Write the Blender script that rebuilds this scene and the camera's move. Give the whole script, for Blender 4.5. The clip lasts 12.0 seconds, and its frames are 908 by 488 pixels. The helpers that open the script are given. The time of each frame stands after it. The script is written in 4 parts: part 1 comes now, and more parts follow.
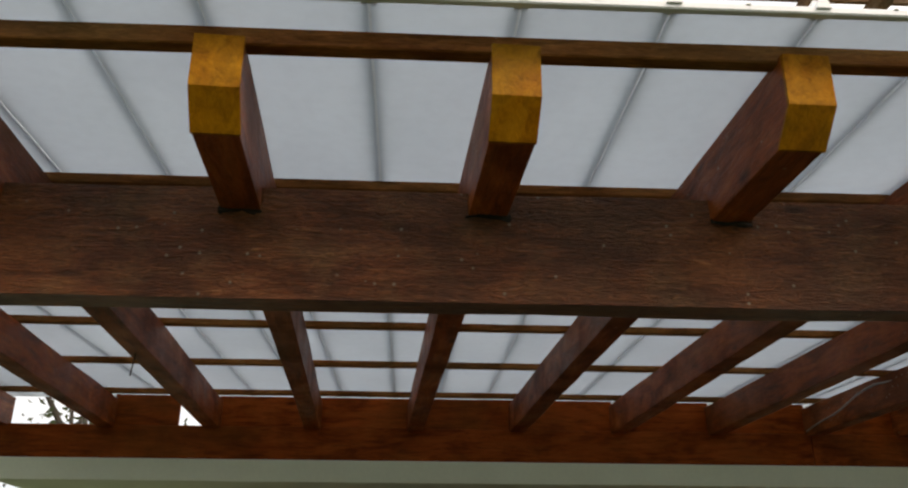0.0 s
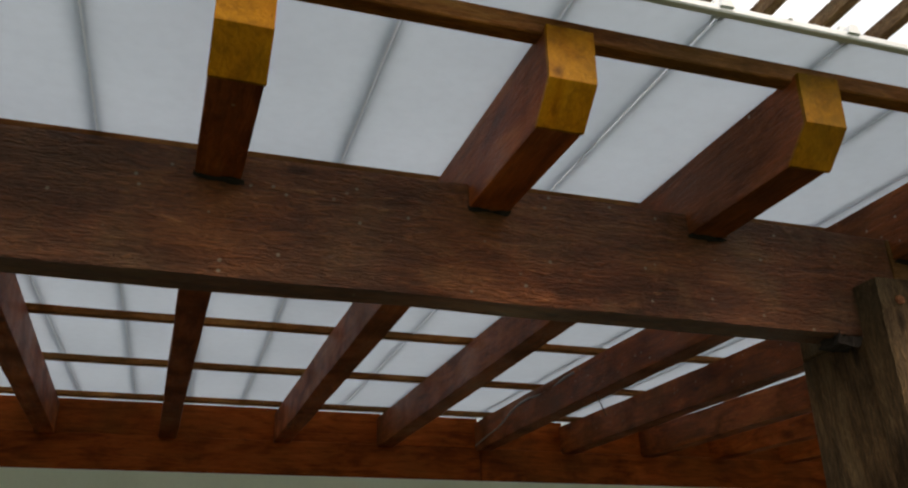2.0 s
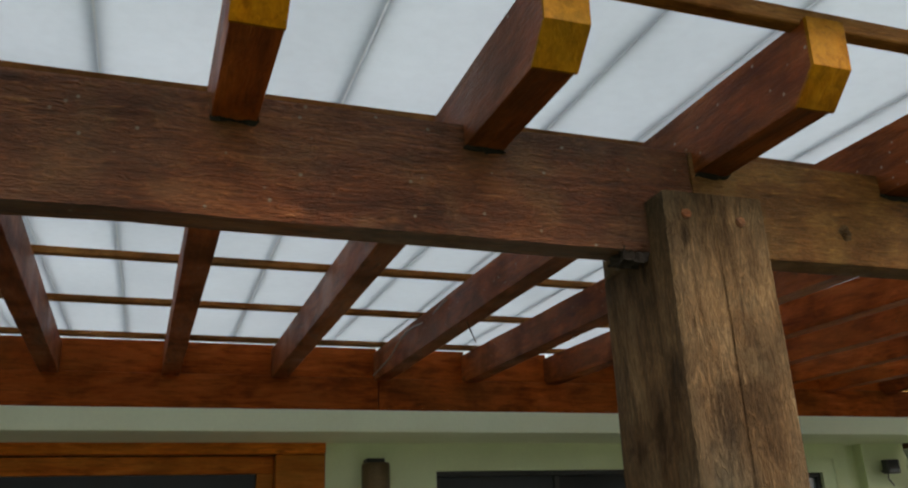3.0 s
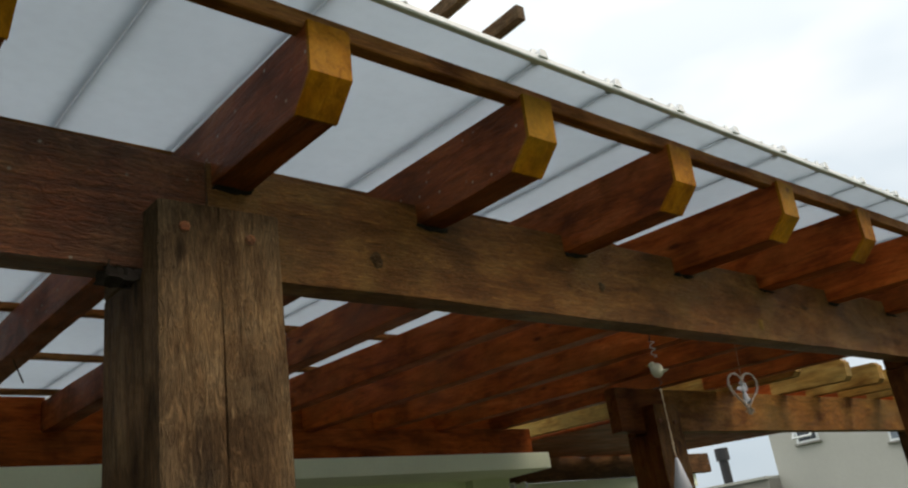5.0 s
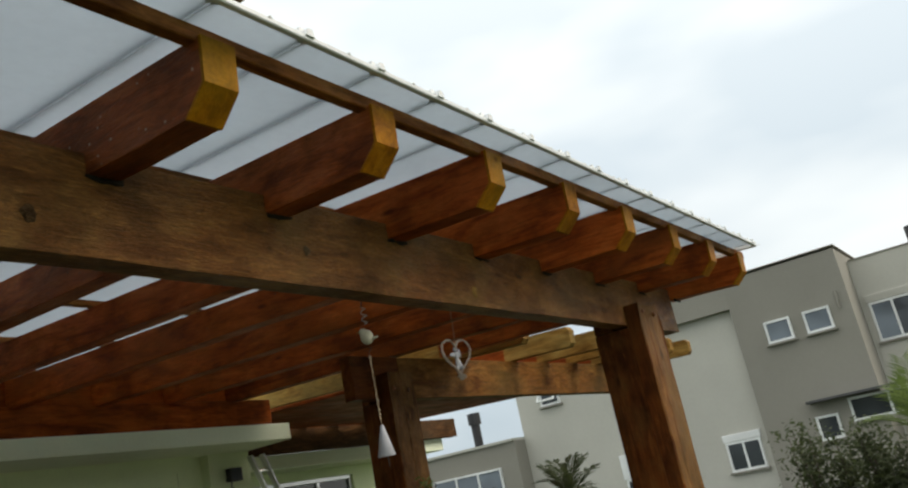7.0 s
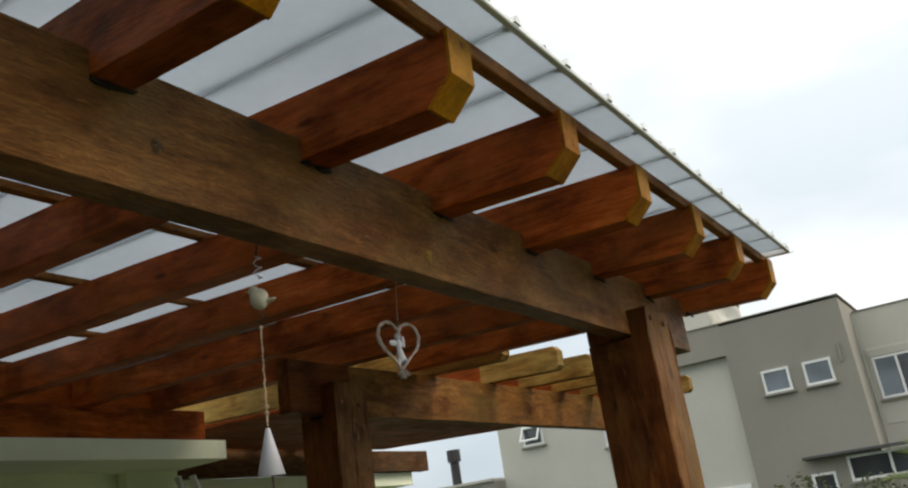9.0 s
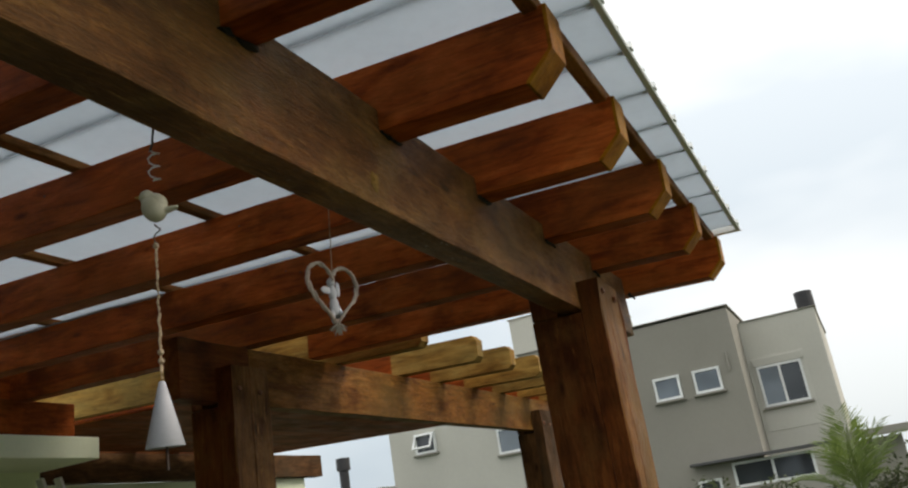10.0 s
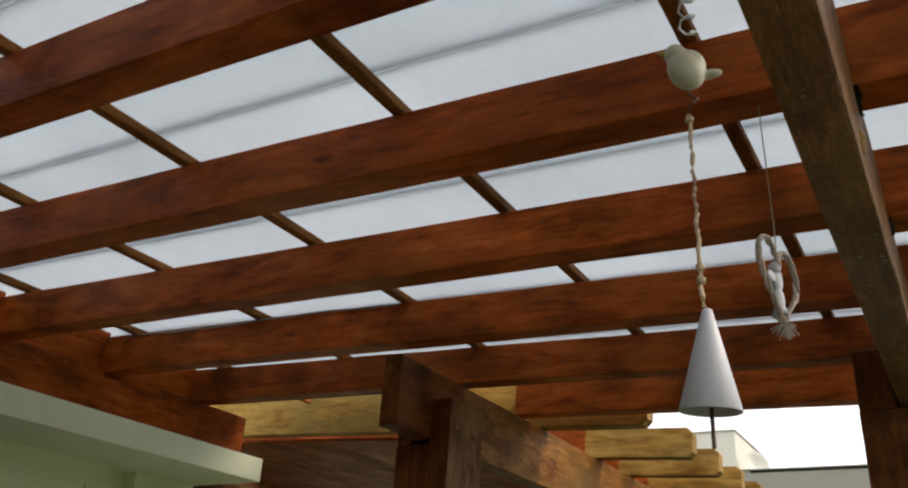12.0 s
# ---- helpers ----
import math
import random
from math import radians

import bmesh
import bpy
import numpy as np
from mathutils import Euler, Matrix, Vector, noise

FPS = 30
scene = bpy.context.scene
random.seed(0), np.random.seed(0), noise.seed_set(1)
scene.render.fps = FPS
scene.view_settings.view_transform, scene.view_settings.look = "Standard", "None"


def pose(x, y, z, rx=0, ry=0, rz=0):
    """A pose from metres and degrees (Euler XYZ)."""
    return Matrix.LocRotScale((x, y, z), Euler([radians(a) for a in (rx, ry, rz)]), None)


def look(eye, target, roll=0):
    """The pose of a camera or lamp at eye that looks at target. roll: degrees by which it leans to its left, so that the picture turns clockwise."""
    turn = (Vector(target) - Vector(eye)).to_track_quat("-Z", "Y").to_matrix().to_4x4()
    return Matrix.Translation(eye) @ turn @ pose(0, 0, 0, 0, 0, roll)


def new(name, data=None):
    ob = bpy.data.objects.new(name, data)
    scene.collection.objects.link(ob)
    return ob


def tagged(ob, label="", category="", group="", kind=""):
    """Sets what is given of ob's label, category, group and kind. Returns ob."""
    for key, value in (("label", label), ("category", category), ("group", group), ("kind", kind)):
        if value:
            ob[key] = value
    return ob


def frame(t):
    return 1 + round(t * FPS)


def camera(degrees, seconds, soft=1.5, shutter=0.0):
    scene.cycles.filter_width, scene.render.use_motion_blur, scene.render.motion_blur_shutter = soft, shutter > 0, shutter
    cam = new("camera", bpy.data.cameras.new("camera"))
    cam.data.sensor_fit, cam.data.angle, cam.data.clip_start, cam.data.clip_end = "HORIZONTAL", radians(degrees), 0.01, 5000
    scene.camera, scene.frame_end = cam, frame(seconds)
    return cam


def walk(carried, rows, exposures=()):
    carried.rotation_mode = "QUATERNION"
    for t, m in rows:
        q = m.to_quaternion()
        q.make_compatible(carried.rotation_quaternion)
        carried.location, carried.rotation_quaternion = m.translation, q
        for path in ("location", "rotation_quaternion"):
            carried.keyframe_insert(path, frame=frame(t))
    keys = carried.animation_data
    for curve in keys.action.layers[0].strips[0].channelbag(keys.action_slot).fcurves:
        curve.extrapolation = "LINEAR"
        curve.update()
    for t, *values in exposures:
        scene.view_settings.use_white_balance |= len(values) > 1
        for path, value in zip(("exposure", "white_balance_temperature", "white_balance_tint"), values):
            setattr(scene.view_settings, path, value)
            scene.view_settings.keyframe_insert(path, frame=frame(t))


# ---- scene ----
cam = camera(56.0, 12.0, 2.2)
PATH = [
    (0, (0.478, -1.873, 1.691), (0.572, -0.038, 2.482), 0.2),
    (0.5, (0.685, -1.819, 1.689), (0.745, 0.02, 2.472), 0.9),
    (1, (0.833, -1.777, 1.678), (1.137, 0.042, 2.453), -0.9),
    (1.5, (1.005, -1.669, 1.684), (1.519, 0.078, 2.511), -1.4),
    (2, (1.239, -1.645, 1.696), (1.8, 0.088, 2.521), -1.3),
    (2.5, (1.514, -1.685, 1.691), (2.096, 0.1, 2.381), -1.8),
    (4.5, (2.136, -1.639, 1.659), (3.192, -0.111, 2.399), -6.0),
    (5, (2.203, -1.664, 1.663), (3.467, -0.292, 2.382), -8.3),
    (5.5, (2.291, -1.694, 1.658), (3.629, -0.381, 2.355), -8.8),
    (6, (2.365, -1.705, 1.658), (3.822, -0.499, 2.308), -10.1),
    (6.5, (2.406, -1.708, 1.646), (3.986, -0.635, 2.238), -11.5),
    (7, (2.431, -1.734, 1.642), (4.061, -0.724, 2.209), -11.8),
    (9, (3.324, -1.283, 1.643), (4.947, -0.309, 2.288), -8.6),
    (9.5, (3.562, -1.121, 1.644), (5.216, -0.209, 2.301), -8.5),
    (10, (3.702, -0.865, 1.637), (5.445, -0.113, 2.267), -9.3),
    (10.5, (3.843, -0.712, 1.62), (5.609, 0.035, 2.189), -7.4),
    (11, (4.02, -0.549, 1.648), (5.636, 0.389, 2.36), -4.4),
    (11.5, (3.995, -0.297, 1.65), (5.623, 0.501, 2.493), -1.5),
    (12, (3.919, -0.064, 1.608), (5.457, 0.888, 2.461), 3.6),
]
walk(cam, [(t, look(eye, target, roll)) for t, eye, target, roll in PATH],
     [(0.0, 0.39, 7450, 17.5), (0.5, 0.53, 7350, 14.5), (1.0, 0.63, 7300, 12.5), (1.5, 0.49, 7250, 12.5), (2.0, 0.44, 7450, 17), (2.5, 1.06, 7350, 13), (4.5, 0.31, 7200, 14), (5.5, 0.27, 7150, 10.5), (7.0, 0.27, 7150, 10.5), (9.0, 0.37, 7250, 12.5), (10.0, 0.33, 7250, 13), (11.0, 0.63, 7200, 15), (12.0, 1.06, 7450, 16)])

# ---- world ----
SUN_EL, SUN_ROT = 36.0, 155.0
world = bpy.data.worlds.new("overcast_sky")
scene.world = world
world.use_nodes = True
wt = world.node_tree
wt.nodes.clear()
w_out = wt.nodes.new("ShaderNodeOutputWorld")
w_bg = wt.nodes.new("ShaderNodeBackground")
w_sky = wt.nodes.new("ShaderNodeTexSky")
w_sky.sky_type, w_sky.sun_disc = "NISHITA", False
w_sky.sun_elevation, w_sky.sun_rotation = radians(SUN_EL), radians(SUN_ROT)
w_sky.dust_density, w_sky.air_density = 3.0, 1.0
w_dim = wt.nodes.new("ShaderNodeVectorMath")
w_dim.operation = "SCALE"
w_dim.inputs["Scale"].default_value = 0.10
wt.links.new(w_sky.outputs[0], w_dim.inputs[0])
w_tc = wt.nodes.new("ShaderNodeTexCoord")
w_map = wt.nodes.new("ShaderNodeMapping")
w_map.inputs["Scale"].default_value = (1.0, 1.0, 2.6)
wt.links.new(w_tc.outputs["Generated"], w_map.inputs[0])
w_noise = wt.nodes.new("ShaderNodeTexNoise")
w_noise.inputs["Scale"].default_value = 1.7
w_noise.inputs["Detail"].default_value = 4.0
w_noise.inputs["Roughness"].default_value = 0.45
wt.links.new(w_map.outputs[0], w_noise.inputs["Vector"])
w_ramp = wt.nodes.new("ShaderNodeValToRGB")
w_ramp.color_ramp.elements[0].position, w_ramp.color_ramp.elements[0].color = 0.36, (0.60, 0.69, 0.765, 1)
w_ramp.color_ramp.elements[1].position, w_ramp.color_ramp.elements[1].color = 0.60, (0.955, 0.99, 1.0, 1)
wt.links.new(w_noise.outputs["Fac"], w_ramp.inputs[0])
w_mix = wt.nodes.new("ShaderNodeMix")
w_mix.data_type = "RGBA"
w_mix.inputs[0].default_value = 0.88
wt.links.new(w_dim.outputs[0], w_mix.inputs[6])
w_sep = wt.nodes.new("ShaderNodeSeparateXYZ")
wt.links.new(w_tc.outputs["Generated"], w_sep.inputs[0])
w_low = wt.nodes.new("ShaderNodeValToRGB")
w_low.color_ramp.elements[0].position, w_low.color_ramp.elements[0].color = 0.03, (0.50, 0.56, 0.62, 1)
w_low.color_ramp.elements[1].position, w_low.color_ramp.elements[1].color = 0.55, (1.0, 1.0, 1.0, 1)
wt.links.new(w_sep.outputs[2], w_low.inputs[0])
w_haze = wt.nodes.new("ShaderNodeMix")
w_haze.data_type, w_haze.blend_type = "RGBA", "MULTIPLY"
w_haze.inputs[0].default_value = 1.0
wt.links.new(w_ramp.outputs[0], w_haze.inputs[6])
wt.links.new(w_low.outputs[0], w_haze.inputs[7])
wt.links.new(w_haze.outputs[2], w_mix.inputs[7])
wt.links.new(w_mix.outputs[2], w_bg.inputs[0])
w_bg.inputs[1].default_value = 1.35
wt.links.new(w_bg.outputs[0], w_out.inputs[0])

sun = new("sun", bpy.data.lights.new("sun", "SUN"))
sun.data.energy, sun.data.angle, sun.data.color = 1.15, radians(25), (1.0, 0.96, 0.9)
sun.matrix_world = look((0, 0, 30), Vector((0, 0, 30)) + Vector((-math.sin(radians(SUN_ROT)) * math.cos(radians(SUN_EL)), -math.cos(radians(SUN_ROT)) * math.cos(radians(SUN_EL)), -math.sin(radians(SUN_EL)))))


# ---- materials ----
def nodes_of(name):
    m = bpy.data.materials.new(name)
    m.use_nodes = True
    t = m.node_tree
    b = t.nodes["Principled BSDF"]
    return m, t, b


def noise_node(t, vec, scale, detail=4.0, rough=0.55):
    n = t.nodes.new("ShaderNodeTexNoise")
    n.inputs["Scale"].default_value = scale
    n.inputs["Detail"].default_value = detail
    n.inputs["Roughness"].default_value = rough
    if vec is not None:
        t.links.new(vec, n.inputs["Vector"])
    return n


def ramp_node(t, fac, stops):
    r = t.nodes.new("ShaderNodeValToRGB")
    e = r.color_ramp.elements
    while len(e) < len(stops):
        e.new(0.5)
    for el, (p, c) in zip(e, stops):
        el.position, el.color = p, (*c, 1)
    t.links.new(fac, r.inputs[0])
    return r


def mix_col(t, fac, a, b, mode="MIX"):
    n = t.nodes.new("ShaderNodeMix")
    n.data_type, n.blend_type = "RGBA", mode
    if isinstance(fac, float):
        n.inputs[0].default_value = fac
    else:
        t.links.new(fac, n.inputs[0])
    for slot, v in ((6, a), (7, b)):
        if isinstance(v, tuple):
            n.inputs[slot].default_value = (*v, 1)
        else:
            t.links.new(v, n.inputs[slot])
    return n.outputs[2]


def object_coords(t, stretch=(1, 1, 1)):
    tc = t.nodes.new("ShaderNodeTexCoord")
    info = t.nodes.new("ShaderNodeObjectInfo")
    add = t.nodes.new("ShaderNodeVectorMath")
    add.operation = "MULTIPLY_ADD"
    add.inputs[1].default_value = (1, 1, 1)
    sc = t.nodes.new("ShaderNodeMath")
    sc.operation = "MULTIPLY"
    sc.inputs[1].default_value = 37.0
    t.links.new(info.outputs["Random"], sc.inputs[0])
    t.links.new(tc.outputs["Object"], add.inputs[0])
    t.links.new(sc.outputs[0], add.inputs[2])
    mp = t.nodes.new("ShaderNodeMapping")
    mp.inputs["Scale"].default_value = stretch
    t.links.new(add.outputs[0], mp.inputs[0])
    return mp.outputs[0], add.outputs[0], info.outputs["Random"]


def bump(t, b, height, strength, dist=0.01):
    n = t.nodes.new("ShaderNodeBump")
    n.inputs["Strength"].default_value = strength
    n.inputs["Distance"].default_value = dist
    t.links.new(height, n.inputs["Height"])
    t.links.new(n.outputs[0], b.inputs["Normal"])


def wood(name, dark, mid, light, rough=0.5, grain=1.0, weather=None, streak=0.5, stain=0.6, relief=0.007, gloss=0.08):
    """Stained timber whose grain runs along the piece's own x axis."""
    m, t, b = nodes_of(name)
    long_v, plain_v, rnd = object_coords(t, (2.6, 24, 24))
    fine = noise_node(t, long_v, 3.0 * grain, 6.0, 0.6)
    fine.inputs["Distortion"].default_value = 0.9
    mid_map = t.nodes.new("ShaderNodeMapping")
    mid_map.inputs["Scale"].default_value = (1.2, 5.0, 5.0)
    t.links.new(plain_v, mid_map.inputs[0])
    band = noise_node(t, mid_map.outputs[0], 2.2, 4.0, 0.55)
    band.inputs["Distortion"].default_value = 1.3
    blotch = noise_node(t, plain_v, 3.4, 4.0, 0.6)
    # broad figure of the wood, with fine grain laid over it faintly
    col = ramp_node(t, band.outputs["Fac"], [(0.30, dark), (0.50, mid), (0.72, light)]).outputs[0]
    g = ramp_node(t, fine.outputs["Fac"], [(0.32, (0.55, 0.52, 0.50)), (0.50, (1.0, 1.0, 1.0)), (0.72, (1.28, 1.27, 1.25))]).outputs[0]
    col = mix_col(t, 0.75, col, g, "MULTIPLY")
    shade = ramp_node(t, blotch.outputs["Fac"], [(0.34, (0.36, 0.32, 0.30)), (0.52, (1.0, 1.0, 1.0)), (0.70, (1.22, 1.18, 1.10))]).outputs[0]
    col = mix_col(t, stain, col, shade, "MULTIPLY")
    tone = ramp_node(t, rnd, [(0.0, (0.78, 0.76, 0.76)), (1.0, (1.20, 1.14, 1.08))]).outputs[0]
    col = mix_col(t, 0.8, col, tone, "MULTIPLY")
    if weather:
        wn = noise_node(t, plain_v, 7.0, 6.0, 0.65)
        wf = ramp_node(t, wn.outputs["Fac"], [(0.50, (0, 0, 0)), (0.72, (0.75, 0.75, 0.75))]).outputs[0]
        col = mix_col(t, wf, col, weather)
        # pale grain crests: wear plus highlights of the sawn surface, painted in
        worn_shine = ramp_node(t, fine.outputs["Fac"], [(0.62, (0, 0, 0)), (0.74, (0.65, 0.65, 0.65))]).outputs[0]
        col = mix_col(t, worn_shine, col, tuple(min(0.6, c * 2.1) for c in weather))
    # broad patches where the stain lies thicker and browner
    pv = t.nodes.new("ShaderNodeMapping")
    pv.inputs["Scale"].default_value = (0.9, 2.2, 2.2)
    t.links.new(plain_v, pv.inputs[0])
    patch = noise_node(t, pv.outputs[0], 1.5, 3.0, 0.5)
    pf = ramp_node(t, patch.outputs["Fac"], [(0.46, (0, 0, 0)), (0.68, (0.55, 0.55, 0.55))]).outputs[0]
    col = mix_col(t, pf, col, (mid[0] * 0.52, mid[1] * 0.80, mid[2] * 1.2))
    # wavy rough-sawn flecks, crests paled by wear and by painted-in highlights
    fl_map = t.nodes.new("ShaderNodeMapping")
    fl_map.inputs["Scale"].default_value = (7.0, 30.0, 30.0)
    t.links.new(plain_v, fl_map.inputs[0])
    fleck = noise_node(t, fl_map.outputs[0], 2.4 * grain ** 0.5, 3.0, 0.6)
    fleck.inputs["Distortion"].default_value = 2.2
    fl = ramp_node(t, fleck.outputs["Fac"], [(0.30, (0.62, 0.60, 0.58)), (0.50, (1.0, 1.0, 1.0)), (0.64, (1.55, 1.5, 1.45))]).outputs[0]
    col = mix_col(t, min(1.0, 0.08 + 0.75 * streak), col, fl, "MULTIPLY")
    relief_sum = t.nodes.new("ShaderNodeMath")
    relief_sum.operation = "ADD"
    t.links.new(fine.outputs["Fac"], relief_sum.inputs[0])
    t.links.new(fleck.outputs["Fac"], relief_sum.inputs[1])
    # sparse knots
    kv = t.nodes.new("ShaderNodeMapping")
    kv.inputs["Scale"].default_value = (1.4, 4.2, 4.2)
    t.links.new(plain_v, kv.inputs[0])
    vor = t.nodes.new("ShaderNodeTexVoronoi")
    vor.inputs["Scale"].default_value = 1.5
    t.links.new(kv.outputs[0], vor.inputs["Vector"])
    kf = ramp_node(t, vor.outputs["Distance"], [(0.035, (0.9, 0.9, 0.9)), (0.10, (0, 0, 0))]).outputs[0]
    col = mix_col(t, kf, col, tuple(c * 0.4 for c in dark))
    if gloss > 0.1:
        # sparse pale specks of spilt filler and paint
        sv = t.nodes.new("ShaderNodeTexVoronoi")
        sv.inputs["Scale"].default_value = 26.0
        t.links.new(plain_v, sv.inputs["Vector"])
        near = ramp_node(t, sv.outputs["Distance"], [(0.08, (1, 1, 1)), (0.13, (0, 0, 0))]).outputs[0]
        few = ramp_node(t, sv.outputs["Color"], [(0.74, (0, 0, 0)), (0.78, (0.8, 0.8, 0.8))]).outputs[0]
        col = mix_col(t, mix_col(t, 1.0, near, few, "MULTIPLY"), col, (0.42, 0.36, 0.28))
    t.links.new(col, b.inputs["Base Color"])
    rr = ramp_node(t, blotch.outputs["Fac"], [(0.3, (rough + 0.16,) * 3), (0.7, (rough - 0.10,) * 3)]).outputs[0]
    t.links.new(rr, b.inputs["Roughness"])
    b.inputs["Specular IOR Level"].default_value = gloss
    bump(t, b, relief_sum.outputs[0], streak, relief * 0.8)
    return m


def plain(name, col, rough=0.6, metal=0.0, var=0.12, scale=9.0, relief=0.15, second=None):
    m, t, b = nodes_of(name)
    _, v, rnd = object_coords(t)
    big = noise_node(t, v, scale * 0.12, 3.0)
    small = noise_node(t, v, scale * 4, 5.0, 0.65)
    lo = tuple(c * (1 - var) for c in col)
    hi = tuple(min(1, c * (1 + var)) for c in (second or col))
    c1 = ramp_node(t, big.outputs["Fac"], [(0.35, lo), (0.65, hi)]).outputs[0]
    c2 = ramp_node(t, small.outputs["Fac"], [(0.3, (1 - var,) * 3), (0.7, (1, 1, 1))]).outputs[0]
    t.links.new(mix_col(t, 1.0, c1, c2, "MULTIPLY"), b.inputs["Base Color"])
    b.inputs["Roughness"].default_value = rough
    b.inputs["Metallic"].default_value = metal
    if relief:
        bump(t, b, small.outputs["Fac"], relief, 0.003)
    return m


M_RAFTER = wood("red_brown_stained_timber", (0.176, 0.029, 0.0045), (0.352, 0.072, 0.011), (0.485, 0.124, 0.023), 0.48, 0.9, None, 0.25, 0.75)
M_RAFTER_DARK = wood("brown_stained_timber", (0.122, 0.028, 0.007), (0.270, 0.063, 0.013), (0.39, 0.112, 0.028), 0.46, 1.0, None, 0.4, 0.75, 0.008, 0.12)
M_BEAM = wood("dark_brown_stained_timber", (0.134, 0.036, 0.011), (0.268, 0.082, 0.027), (0.400, 0.147, 0.054), 0.40, 1.4, (0.275, 0.130, 0.053), 1.0, 0.6, 0.026, 0.5)
M_BEAM_GOLD = wood("golden_brown_weathered_timber", (0.116, 0.042, 0.010), (0.206, 0.084, 0.022), (0.319, 0.152, 0.044), 0.47, 1.7, (0.248, 0.133, 0.039), 0.7, 0.6, 0.010, 0.16)
M_POST = wood("weathered_brown_timber", (0.066, 0.037, 0.017), (0.138, 0.081, 0.038), (0.215, 0.140, 0.072), 0.58, 1.5, (0.175, 0.116, 0.060), 1.0, 0.7, 0.016)
M_POST_RED = wood("red_brown_post_timber", (0.076, 0.019, 0.004), (0.142, 0.040, 0.008), (0.205, 0.070, 0.016), 0.50, 1.0, (0.145, 0.060, 0.015), 0.3, 0.7, 0.007, 0.10)
M_POST_GOLD = wood("golden_red_weathered_daylit_timber", (0.098, 0.036, 0.008), (0.172, 0.074, 0.018), (0.250, 0.122, 0.036), 0.55, 1.2, (0.20, 0.105, 0.032), 0.5, 0.55, 0.009, 0.10)
M_HONEY = wood("honey_brown_timber", (0.125, 0.044, 0.008), (0.215, 0.090, 0.018), (0.31, 0.150, 0.038), 0.52, 1.0, None, 0.6)
M_PLATE = wood("orange_red_stained_timber", (0.185, 0.033, 0.005), (0.345, 0.070, 0.010), (0.43, 0.106, 0.019), 0.52, 0.8, None, 0.18, 0.5)
M_PALE = wood("pale_honey_timber", (0.16, 0.075, 0.014), (0.28, 0.152, 0.034), (0.38, 0.245, 0.075), 0.55, 0.8, None, 0.2, 0.35)
M_DARK = wood("dark_brown_wall_plate_timber", (0.045, 0.020, 0.007), (0.090, 0.042, 0.015), (0.14, 0.070, 0.028), 0.6, 1.0, None, 0.3)
M_BATTEN = wood("brown_batten_timber", (0.15, 0.046, 0.010), (0.27, 0.102, 0.026), (0.36, 0.165, 0.048), 0.6)
M_OCHRE = wood("ochre_painted_end_grain", (0.26, 0.090, 0.002), (0.34, 0.134, 0.004), (0.41, 0.175, 0.009), 0.5, 0.5, None, 0.25, 0.45)
M_FILLER = plain("dark_crumbling_filler", (0.030, 0.019, 0.013), 0.95, var=0.3, scale=60, relief=0.5)
M_DECK = wood("dark_red_ceiling_timber", (0.13, 0.024, 0.003), (0.24, 0.050, 0.007), (0.33, 0.082, 0.014), 0.55, 0.8, None, 0.2, 0.5)
M_PLATE_EAST = wood("brown_red_stained_timber", (0.15, 0.030, 0.005), (0.30, 0.064, 0.010), (0.40, 0.100, 0.020), 0.52, 0.8, None, 0.2, 0.7)
M_DOORWOOD = wood("orange_varnished_timber", (0.42, 0.10, 0.012), (0.60, 0.165, 0.020), (0.70, 0.23, 0.036), 0.35, 0.7, None, 0.15, 0.3)
M_WALL = plain("pale_green_render", (0.75, 0.825, 0.555), 0.85, var=0.06, scale=14)
M_FASCIA = plain("pale_green_white_fascia_paint", (0.83, 0.88, 0.67), 0.75, var=0.05, scale=10)
M_WHITE = plain("white_plastic", (0.78, 0.80, 0.79), 0.4, var=0.08, scale=12)
M_GREYWALL = plain("warm_grey_render", (0.275, 0.262, 0.225), 0.9, var=0.05, scale=3)
M_LIGHTWALL = plain("off_white_render", (0.52, 0.51, 0.455), 0.9, var=0.05, scale=3)
M_BLACK = plain("black_painted_metal", (0.02, 0.02, 0.022), 0.5, var=0.2)
M_ALU = plain("brushed_aluminium", (0.72, 0.73, 0.74), 0.35, 0.9, var=0.08)
M_ROPE = plain("natural_twine", (0.46, 0.34, 0.22), 0.9, var=0.2, scale=40)
M_CERAMIC = plain("cream_ceramic", (0.50, 0.47, 0.34), 0.45, var=0.1, scale=30)
M_CONE = plain("whitewashed_bell", (0.44, 0.44, 0.47), 0.5, var=0.08, scale=30)
M_RUST = plain("aged_iron", (0.10, 0.07, 0.055), 0.6, 0.6, var=0.3, scale=60)
M_GROUND = plain("mown_lawn", (0.040, 0.062, 0.019), 0.95, var=0.3, scale=2)
M_PATIO = plain("warm_stone_paving", (0.075, 0.060, 0.048), 0.8, var=0.12, scale=4)
M_TRIM = plain("dark_grey_roof_trim", (0.07, 0.07, 0.07), 0.6, var=0.15)


